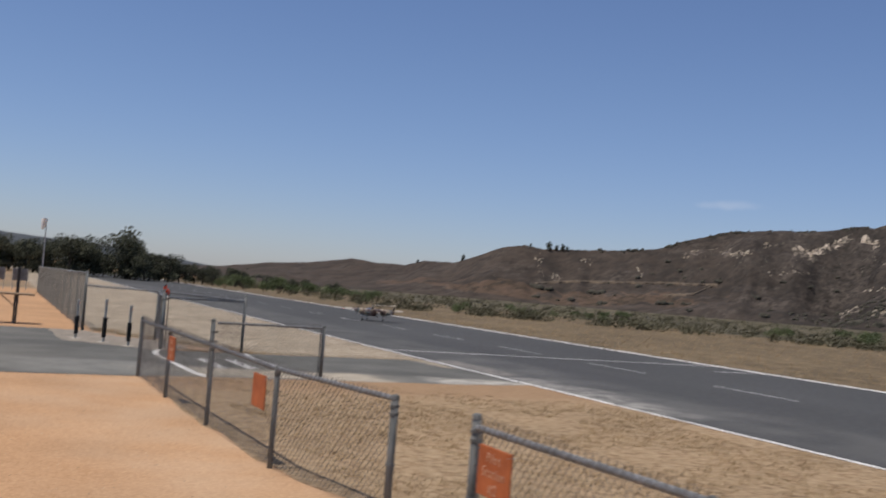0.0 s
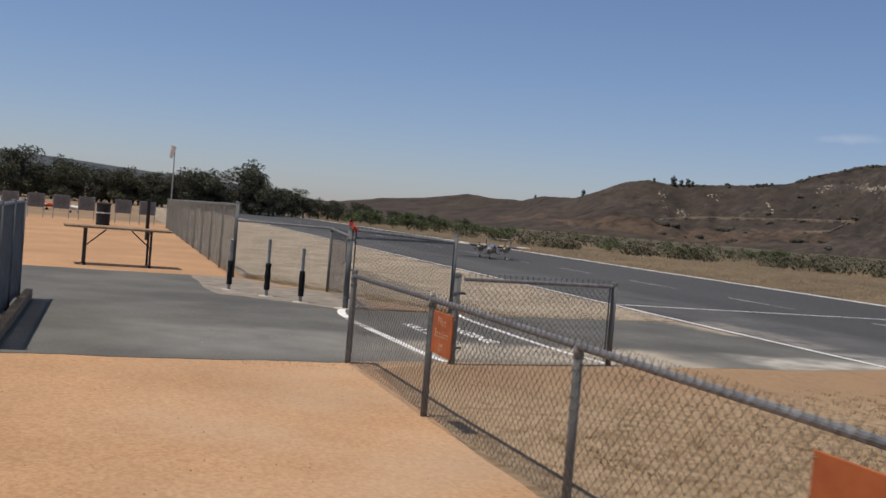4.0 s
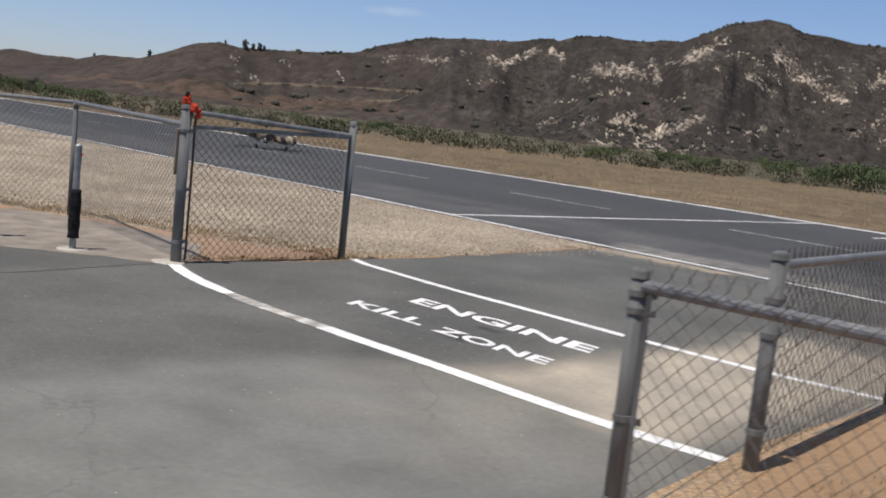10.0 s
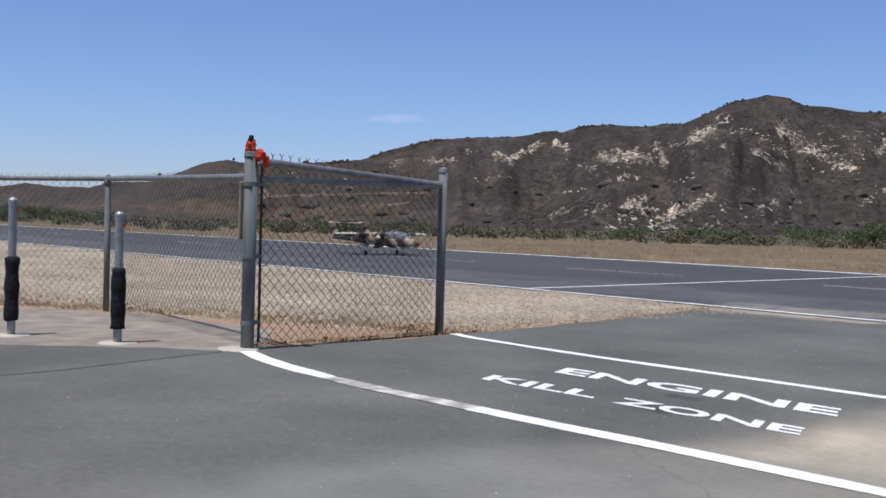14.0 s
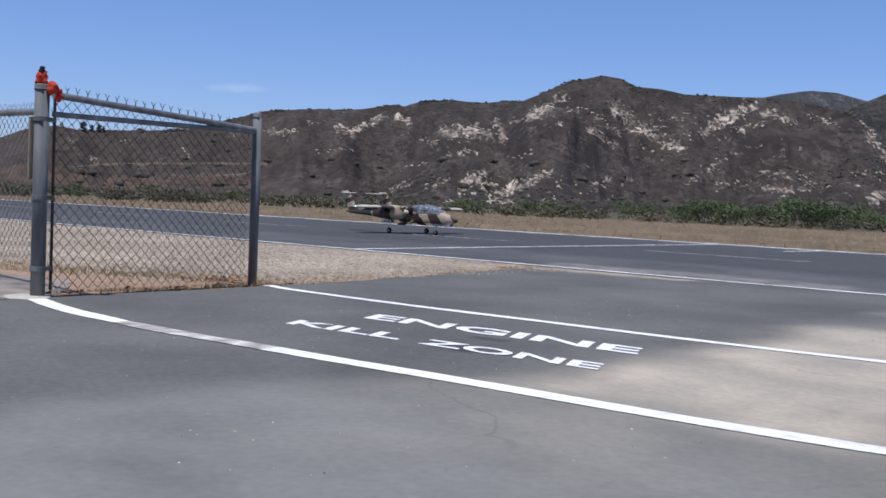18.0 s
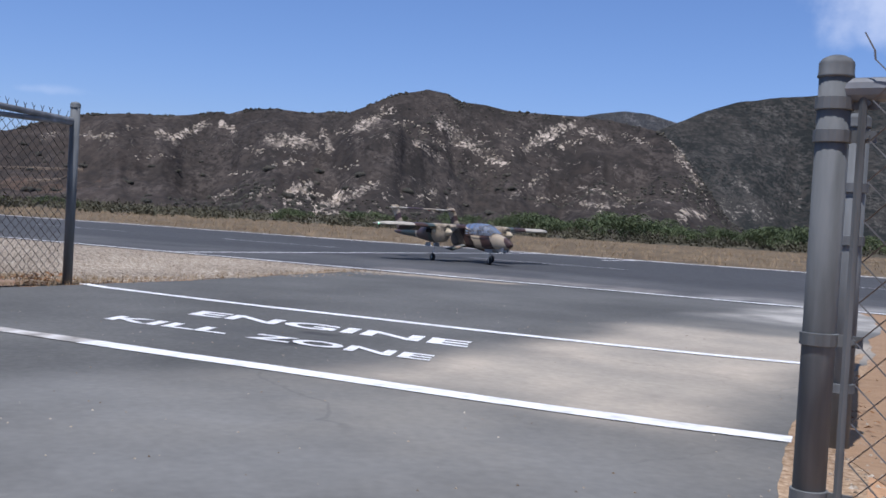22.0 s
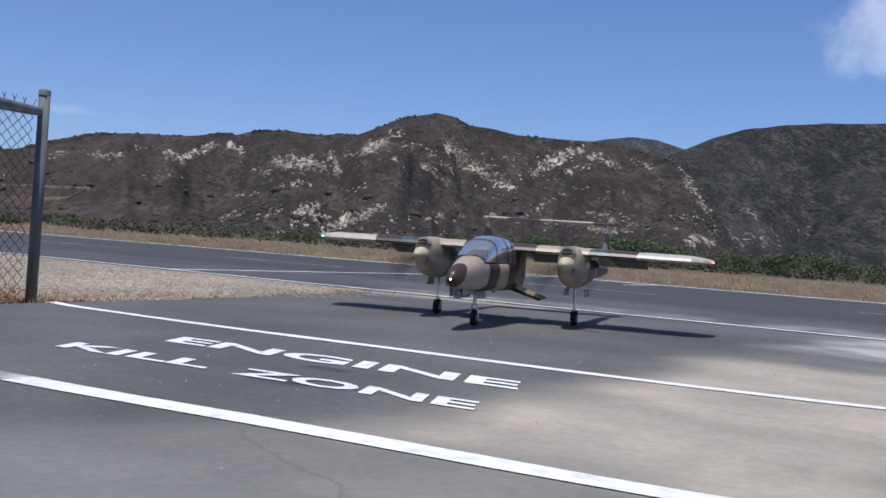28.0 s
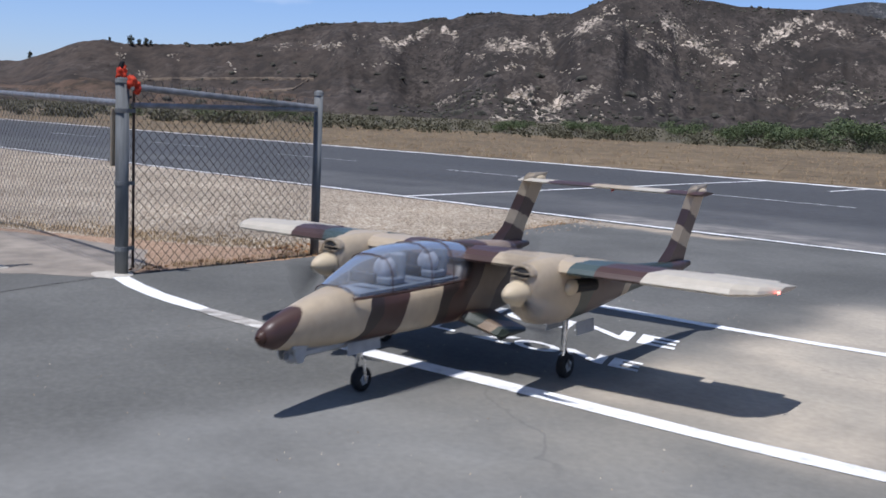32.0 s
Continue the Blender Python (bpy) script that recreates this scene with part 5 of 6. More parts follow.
def sign(x, y, turn, z, number):
    t = thing("sign", pose(x, y, z, 0, 0, turn))
    bm = bmesh.new()
    part("board", box(bm, 0, 0, 0, 0.43, 0.012, 0.31, bevel=0.003), M_SIGN, t)
    for sx in (-0.2, 0.2):
        bm = bmesh.new()
        part("wire_tie", tube(bm, (sx, -0.012, 0.13), (sx, 0.03, 0.13), 0.004, seg=6), M_GALV_LIGHT, t)
    for text, zz, size in (("Pilot", 0.06, 0.088), ("Station", -0.03, 0.088), (number, -0.13, 0.096)):
        if not number:
            continue
        pieces, along = [], 0.0
        for ch in text:
            cu = bpy.data.curves.new("letters", "FONT")
            cu.body, cu.size, cu.offset, cu.extrude, cu.resolution_u = ch, size, -0.001, 0.001, 3
            tmp = bpy.data.objects.new("letters", cu)
            me = bpy.data.meshes.new_from_object(tmp)
            bpy.data.objects.remove(tmp)
            xs = [v.co.x for v in me.vertices]
            pieces.append((me, along - min(xs)))
            along += max(xs) - min(xs) + size * 0.17
        for me, x in pieces:
            me.materials.clear()
            me.materials.append(M_LETTER)
            ob = new("letter", me)
            ob.parent = t
            ob.matrix_basis = pose(x - (along - size * 0.17) / 2, -0.008, zz, 90, 0, 0)
    return tagged(t, "faded orange board with cream lettering wired to the fence", "sign")


sign(8.35, -1.135, 1.0, 0.665, "#1")
sign(12.6, -1.0, 1.5, 0.64, "")
sign(16.5, -0.47, 1.0, 0.62, "#2")


# ---- small things round the gate ----
def rag():
    t = thing("rag", pose(0.0, 0.0, TALL))
    rng = random.Random(3)
    for k, (c, r, q) in enumerate((((0.0, -0.005, 0.055), 0.045, (0.65, 0.7, 1.2)), ((0.045, 0.03, 0.0), 0.052, (1.05, 0.6, 0.75)), ((0.075, 0.06, -0.04), 0.03, (0.7, 0.6, 1.2)))):
        bm = bmesh.new()
        ball(bm, c, r, *q, seg=16, rings=12)
        for v in bm.verts:
            v.co += noise.noise_vector(v.co * 38 + Vector((k * 5, 0, 0))) * 0.021
        part("fold", bm, M_RED, t, smooth=True)
    bm = bmesh.new()
    ball(bm, (0.005, -0.01, 0.098), 0.022, 0.9, 0.9, 1.3)
    for v in bm.verts:
        v.co += noise.noise_vector(v.co * 40) * 0.01
    part("knot", bm, M_FOAM, t, "black knotted end", True)
    return tagged(t, "orange-red rag with a black knot tied on the gate post", "rag")


rag()
bm = bmesh.new()
box(bm, 0, 0, 0, 0.018, 0.032, 0.37, bevel=0.004)
ob = new("lath", mesh_of(bm, "lath", M_SLAT))
ob.matrix_basis = pose(-0.05, -0.035, 0.87, 3, 6)
tagged(ob, "weathered wooden lath strapped to the gate post", "lath")


def bollard(x, y, tall=1.0):
    t = thing("bollard", pose(x, y, -0.007) @ Matrix.Diagonal((1, 1, tall, 1)))
    bm = bmesh.new()
    part("pipe", tube(bm, (0, 0, -0.03), (0, 0, 0.83), 0.027, seg=14), M_GALV_LIGHT, t)
    bm = bmesh.new()
    part("cap", lathe(bm, [(0.03, 0.80), (0.031, 0.835), (0.018, 0.85), (0.003, 0.852)], 14), M_GALV_LIGHT, t)
    bm = bmesh.new()
    lathe(bm, [(0.028, 0.09)] + [(0.046 + 0.003 * math.sin(k * 0.9 + x * 5), 0.095 + 0.0225 * k) for k in range(18)] + [(0.028, 0.49)], 16)
    for v in bm.verts:
        v.co += noise.noise_vector((v.co.x * 22 + x * 7, v.co.y * 22 + y, v.co.z * 16)) * 0.006
    part("wrap", bm, M_FOAM, t, "ragged black foam wrap", True)
    bm = bmesh.new()
    part("footing", lathe(bm, [(0.125, 0.0), (0.12, 0.005), (0.05, 0.008), (0.03, 0.009)], 18), M_FOOTING, t)
    bm = bmesh.new()
    part("bolt", ball(bm, (0.022, 0.024, 0.765), 0.011), M_RED, t, "small red bolt head")
    return tagged(t, "galvanised pipe bollard wrapped in black foam", "bollard", "bollards at the gate")


for x, y, tall in ((-0.66, -0.57, 1.0), (-1.38, -1.0, 1.09), (-2.2, -1.51, 1.0)):
    bollard(x, y, tall)


def work_table():
    t = thing("work_table", pose(-6.45, -3.3, -0.016, 0, 0, 4))
    for i in range(5):
        bm = bmesh.new()
        part("plank", box(bm, -0.3 + 0.15 * i, 0, 0.745, 0.14, 2.05, 0.04, bevel=0.006), M_WOOD, t)
    for y in (-0.62, 0.62):
        for x in (-0.28, 0.28):
            bm = bmesh.new()
            part("leg", tube(bm, (x, y, 0.0), (x, y, 0.725), 0.024, seg=8), M_DARKMETAL, t)
        bm = bmesh.new()
        part("crossbar", tube(bm, (-0.28, y, 0.70), (0.28, y, 0.70), 0.018, seg=8), M_DARKMETAL, t)
        s = -1 if y < 0 else 1
        bm = bmesh.new()
        part("brace", tube(bm, (0.28, y, 0.38), (0.28, y - s * 0.38, 0.715), 0.013, seg=6), M_DARKMETAL, t)
        bm = bmesh.new()
        part("foot", box(bm, 0, y, 0.015, 0.7, 0.05, 0.03), M_DARKMETAL, t)
    return tagged(t, "plain work table with a plank top and dark steel legs", "table")


work_table()


def litter_bin(x, y, s=1.0):
    t = thing("litter_bin", pose(x, y, -0.016) @ Matrix.Scale(s, 4))
    bm = bmesh.new()
    part("drum", lathe(bm, [(0.27, 0.0), (0.285, 0.03), (0.29, 0.45), (0.30, 0.47), (0.29, 0.49), (0.29, 0.86), (0.305, 0.88)], 24), M_BLACKPL, t, smooth=False)
    bm = bmesh.new()
    part("stripe", lathe(bm, [(0.292, 0.50), (0.297, 0.505), (0.297, 0.545), (0.292, 0.55)], 24), M_WHITEPL, t, "white band")
    bm = bmesh.new()
    part("lid", lathe(bm, [(0.31, 0.88), (0.315, 0.92), (0.2, 0.96), (0.02, 0.98)], 24), M_BLACKPL, t)
    return tagged(t, "black litter drum with a white band", "litter bin")


litter_bin(2.6, -5.05)
litter_bin(-29.5, -3.75, 0.95)


def screen_fence():
    t = thing("screen_fence")
    for i in range(4):
        x = 5.35 - i * 1.5
        post(t, x, -4.55, 1.3, 0.03)
    rail(t, (5.35, -4.55, 1.26), (0.85, -4.55, 1.26))
    for i in range(60):
        bm = bmesh.new()
        part("slat", box(bm, 5.30 - i * 0.075, -4.55, 0.65, 0.066, 0.014, 1.2), M_SCREEN, t)
    bm = bmesh.new()
    part("kerb_board", box(bm, 3.1, -4.42, 0.06, 4.5, 0.1, 0.12, bevel=0.01), M_WOOD, t, "brown timber kerb")
    return tagged(t, "grey slatted screen fence with a timber kerb", "fence")


screen_fence()


def garden_chair():
    """White folding armchair with dark armrests and a patterned seat."""
    t = thing("garden_chair", pose(12.0, -4.35, -0.016, 0, 0, -75))
    for s in (-0.27, 0.27):
        for a, b in (((s, 0.26, 0.0), (s, -0.2, 0.62)), ((s, -0.28, 0.0), (s, 0.24, 0.42)), ((s, -0.2, 0.42), (s, -0.34, 0.95))):
            bm = bmesh.new()
            part("leg" if b[2] < 0.9 else "back_post", tube(bm, a, b, 0.014, seg=8), M_WHITEPL, t)
        bm = bmesh.new()
        part("armrest", box(bm, s, 0.02, 0.63, 0.055, 0.5, 0.03, bevel=0.01), M_BLACKPL, t, "dark armrest")
    bm = bmesh.new()
    part("seat", box(bm, 0, 0.02, 0.42, 0.5, 0.48, 0.035, bevel=0.012), M_CLOTH, t, "patterned seat pad")
    for z in (0.55, 0.66, 0.77, 0.88):
        bm = bmesh.new()
        part("back_slat", box(bm, 0, -0.2 - (z - 0.42) * 0.264, z, 0.52, 0.02, 0.07, bevel=0.006), M_WHITEPL, t)
    return tagged(t, "white folding garden chair with dark armrests", "chair")


garden_chair()


def windsock():
    t = thing("windsock", pose(-31.3, -1.02, -0.016))
    bm = bmesh.new()
    part("pole", tube(bm, (0, 0, -0.1), (0, 0, 3.5), 0.035, 0.022, 10), M_LTGREY, t)
    bm = bmesh.new()
    lathe(bm, [(0.13, 0), (0.12, 0.2), (0.09, 0.4), (0.06, 0.55)], 12, pose(0.0, -0.07, 3.56, 172, 4, 0))
    part("sock", bm, M_WHITEPL, t, "limp white cloth sock")
    return tagged(t, "tall pole with a limp white windsock", "windsock")


windsock()


def stand_boards():
    """Pale wire boards on legs, a row of them far along the field, and a black post."""
    for i in range(6):
        t = thing("pit_stand", pose(-33.6, -1.9 - i * 1.05 - (0.5 if i > 1 else 0), -0.016, 0, 0, 90))
        bm = bmesh.new()
        part("board", box(bm, 0, 0, 0.75, 0.72, 0.03, 0.6, bevel=0.01), M_GREY_BOARD, t)
        for s in (-0.32, 0.32):
            bm = bmesh.new()
            part("leg", tube(bm, (s, 0, 0), (s, 0, 0.95), 0.02, seg=6), M_LTGREY, t)
        tagged(t, "pale grey mesh stand on thin legs", "stand", "pit stands")
    bm = bmesh.new()
    tube(bm, (0, 0, -0.02), (0, 0, 1.25), 0.06, 0.055, 10)
    ball(bm, (0, 0, 1.25), 0.056, 1, 1, 0.4)
    ob = new("marker_post", mesh_of(bm, "marker_post", M_BLACKPL))
    ob.matrix_basis = pose(-18.5, -2.35, -0.016)
    tagged(ob, "plain black marker post in the dirt", "post")
    for i in range(4):
        t = thing("parked_model_plane", pose(-46 - i * 2.6, -5.6 - i * 1.7, -0.016, 0, 0, 40 + 50 * i))
        bm = bmesh.new()
        loft(bm, [[(x, r * math.cos(a), 0.28 + r * math.sin(a)) for a in [k * math.pi / 4 for k in range(8)]] for x, r in ((0.8, 0.03), (0.65, 0.09), (0.2, 0.12), (-0.4, 0.08), (-0.95, 0.03))])
        part("fuselage", bm, (M_WHITEPL, M_RED, M_WHITEPL, M_LTGREY)[i], t)
        bm = bmesh.new()
        part("wing", box(bm, 0.2, 0, 0.33, 0.36, 2.0, 0.04, bevel=0.012), M_WHITEPL, t)
        bm = bmesh.new()
        part("tailplane", box(bm, -0.85, 0, 0.32, 0.2, 0.7, 0.02), M_WHITEPL, t)
        bm = bmesh.new()
        part("fin", box(bm, -0.87, 0, 0.45, 0.2, 0.02, 0.26), M_WHITEPL, t)
        for s in (-0.25, 0.25):
            bm = bmesh.new()
            part("wheel", tube(bm, (0.35, s - 0.015, 0.06), (0.35, s + 0.015, 0.06), 0.06, seg=12), M_TYRE, t)
            bm = bmesh.new()
            part("strut", tube(bm, (0.35, s, 0.06), (0.32, s * 0.3, 0.24), 0.01, seg=6), M_CHROME, t)
        bm = bmesh.new()
        part("skid", tube(bm, (-0.85, 0, 0.3), (-0.92, 0, 0.0), 0.012, seg=6), M_CHROME, t)
        tagged(t, "white model airplane parked on the dirt", "model airplane", "parked model planes")


stand_boards()


# ---- the model plane ----
DEEP = (0.032, 0.022, 0.019)
SAND, UMBER, OLIVE, WHITE = (0.43, 0.345, 0.235), (0.066, 0.034, 0.026), (0.032, 0.042, 0.032), (0.50, 0.445, 0.35)
TEAL, TAN = (0.06, 0.085, 0.08), (0.27, 0.195, 0.13)


def camouflage(name, axis, stops, lo, hi, lean=(0, 0, 0), ragged=0.09, mirror=False, about=(0, 0, 0), blotch=7.0, cap=None):
    """Hard-edged camouflage bands along one axis of the model, with wavy borders; stops run from lo to hi."""
    m = bpy.data.materials.new(name)
    m.use_nodes = True
    nt = m.node_tree
    b = nt.nodes["Principled BSDF"]
    b.inputs["Roughness"].default_value = 0.42
    co = nt.nodes.new("ShaderNodeTexCoord")
    n = nt.nodes.new("ShaderNodeTexNoise")
    n.inputs["Scale"].default_value, n.inputs["Detail"].default_value = blotch, 1.5
    nt.links.new(co.outputs["Object"], n.inputs["Vector"])
    sx = nt.nodes.new("ShaderNodeSeparateXYZ")
    nt.links.new(co.outputs["Object"], sx.inputs[0])
    v = sx.outputs[axis]
    if mirror:
        ab = nt.nodes.new("ShaderNodeMath")
        ab.operation = "ABSOLUTE"
        nt.links.new(v, ab.inputs[0])
        v = ab.outputs[0]
    for k, other in enumerate("XYZ"):
        if lean[k]:
            q = nt.nodes.new("ShaderNodeMath")
            q.operation = "MULTIPLY_ADD"
            q.inputs[1].default_value = lean[k]
            nt.links.new(sx.outputs[other], q.inputs[0])
            nt.links.new(v, q.inputs[2])
            v = q.outputs[0]
    q = nt.nodes.new("ShaderNodeMath")
    q.operation = "MULTIPLY_ADD"
    q.inputs[1].default_value = ragged * 2
    wave = n.outputs["Fac"]
    if cap:
        # the border of the nose cap runs true: the waves die out towards it
        fade = nt.nodes.new("ShaderNodeMapRange")
        fade.inputs[1].default_value, fade.inputs[2].default_value = cap
        nt.links.new(sx.outputs[axis], fade.inputs[0])
        calm = nt.nodes.new("ShaderNodeMix")
        calm.inputs[3].default_value = 0.5
        nt.links.new(fade.outputs[0], calm.inputs[0])
        nt.links.new(wave, calm.inputs[2])
        wave = calm.outputs[0]
    nt.links.new(wave, q.inputs[0])
    nt.links.new(v, q.inputs[2])
    mr = nt.nodes.new("ShaderNodeMapRange")
    shift = ragged + sum(p * q for p, q in zip(lean, about))
    mr.inputs[1].default_value, mr.inputs[2].default_value = lo + shift, hi + shift
    nt.links.new(q.outputs[0], mr.inputs[0])
    ramp = nt.nodes.new("ShaderNodeValToRGB")
    ramp.color_ramp.interpolation = "CONSTANT"
    el = ramp.color_ramp.elements
    for i, (at, c) in enumerate(stops):
        p = (at - lo) / (hi - lo)
        e = el[i] if i < 2 else el.new(p)
        e.position, e.color = p, (*c, 1)
    nt.links.new(mr.outputs[0], ramp.inputs[0])
    n2 = nt.nodes.new("ShaderNodeTexNoise")
    n2.inputs["Scale"].default_value, n2.inputs["Detail"].default_value = 24, 6
    nt.links.new(co.outputs["Object"], n2.inputs["Vector"])
    w = nt.nodes.new("ShaderNodeMapRange")
    w.inputs[3].default_value, w.inputs[4].default_value = 0.8, 1.15
    nt.links.new(n2.outputs["Fac"], w.inputs[0])
    mul = nt.nodes.new("ShaderNodeVectorMath")
    mul.operation = "MULTIPLY"
    nt.links.new(ramp.outputs[0], mul.inputs[0])
    nt.links.new(w.outputs[0], mul.inputs[1])
    nt.links.new(mul.outputs[0], b.inputs["Base Color"])
    return m


C_BODY = camouflage("camouflaged fuselage paint", "X", [(-0.4, UMBER), (-0.06, TAN), (0.16, UMBER), (0.31, DEEP), (0.43, SAND), (0.64, UMBER), (0.86, DEEP), (0.92, SAND), (1.235, UMBER)], -0.4, 1.5, (0, 0.18, 0.85), 0.13, about=(0, 0, 0.34), blotch=4.2, cap=(1.06, 1.2))
C_WING = camouflage("camouflaged wing paint", "Y", [(0.0, UMBER), (0.30, SAND), (0.66, TEAL), (0.78, UMBER), (0.98, WHITE)], 0.0, 1.45, (0.25, 0, 0), 0.04, True)
C_BOOM = camouflage("camouflaged boom paint", "X", [(-1.7, UMBER), (-1.05, OLIVE), (-0.52, SAND), (-0.46, UMBER), (-0.06, OLIVE), (0.06, SAND)], -1.7, 0.5, (0, 0, 0.3), 0.06, about=(0, 0, 0.42))
C_FIN = camouflage("camouflaged fin paint", "Z", [(0.35, UMBER), (0.475, SAND), (0.565, UMBER), (0.665, SAND)], 0.35, 0.85, (-0.3, 0, 0), 0.035, about=(-1.25, 0, 0))
C_SPONSON = camouflage("camouflaged stub wing paint", "Y", [(0.0, UMBER), (0.15, OLIVE), (0.21, TAN), (0.26, OLIVE)], 0.0, 0.35, (0.2, 0, 0), 0.03, True, about=(0.1, 0, 0))
C_TAIL = camouflage("camouflaged tailplane paint", "Y", [(-0.6, WHITE), (-0.3, UMBER), (-0.05, SAND), (0.2, WHITE), (0.4, UMBER)], -0.6, 0.6, (0.3, 0, 0), 0.04, about=(-1.36, 0, 0))
M_NAV_RED = glow("red lamp", (1.0, 0.12, 0.08), 7)
M_NAV_GREEN = glow("green lamp", (0.35, 0.95, 0.6), 4)
M_NOSE_LAMP = glow("white landing lamp", (1.0, 0.97, 0.9), 14)

M_GLASS = bpy.data.materials.new("blue-tinted canopy glass")
M_GLASS.use_nodes = True
gt = M_GLASS.node_tree
for nd in list(gt.nodes):
    if nd.type != "OUTPUT_MATERIAL":
        gt.nodes.remove(nd)
g_tr, g_gl, g_mx, g_fr = (gt.nodes.new("ShaderNode" + k) for k in ("BsdfTransparent", "BsdfGlossy", "MixShader", "Fresnel"))
g_tr.inputs[0].default_value = (0.90, 0.93, 0.97, 1)
g_gl.inputs["Color"].default_value = (0.85, 0.80, 0.74, 1)
g_gl.inputs["Roughness"].default_value = 0.18
g_fr.inputs[0].default_value = 1.12
gt.links.new(g_fr.outputs[0], g_mx.inputs[0])
gt.links.new(g_tr.outputs[0], g_mx.inputs[1])
gt.links.new(g_gl.outputs[0], g_mx.inputs[2])
g_hz, g_mh = gt.nodes.new("ShaderNodeBsdfDiffuse"), gt.nodes.new("ShaderNodeMixShader")
g_hz.inputs[0].default_value = (0.62, 0.65, 0.70, 1)
g_mh.inputs[0].default_value = 0.15
gt.links.new(g_mx.outputs[0], g_mh.inputs[1])
gt.links.new(g_hz.outputs[0], g_mh.inputs[2])
gt.links.new(g_mh.outputs[0], gt.nodes["Material Output"].inputs[0])


def oval(x, y, hw, z0, z1, n=20, power=2.6):
    """A rounded-box section across the model."""
    cz, hz = (z0 + z1) / 2, (z1 - z0) / 2
    out = []
    for k in range(n):
        a = 2 * math.pi * k / n
        c, s = math.cos(a), math.sin(a)
        out.append((x, y + hw * math.copysign(abs(c) ** (2 / power), c), cz + hz * math.copysign(abs(s) ** (2 / power), s)))
    return out


def airfoil(le, te, y, z, thick):
    up = [(0, 0), (0.03, 0.45), (0.12, 0.85), (0.3, 1.0), (0.6, 0.7), (1.0, 0.06)]
    lo = [(0.7, -0.25), (0.35, -0.42), (0.1, -0.4), (0.02, -0.22)]
    return [(le + (te - le) * u, y, z + thick * w * 0.62) for u, w in up + lo]


def wheel(parent, name, radius, width):
    bm = bmesh.new()
    lathe(bm, [(radius * 0.62, -width / 2), (radius * 0.9, -width / 2), (radius, -width * 0.28), (radius, width * 0.28), (radius * 0.9, width / 2), (radius * 0.62, width / 2)], 24, pose(0, 0, 0, 90))
    w = part(name, bm, M_TYRE, parent, "black rubber wheel", True)
    bm = bmesh.new()
    lathe(bm, [(radius * 0.2, -width * 0.56), (radius * 0.62, -width * 0.45), (radius * 0.64, width * 0.45), (radius * 0.2, width * 0.56)], 16, pose(0, 0, 0, 90))
    for k in range(5):
        a = 2 * math.pi * k / 5
        box(bm, radius * 0.42 * math.cos(a), 0, radius * 0.42 * math.sin(a), radius * 0.14, width * 1.08, radius * 0.14)
    part("rim", bm, M_LTGREY, w, "pale grey rim")
    return w


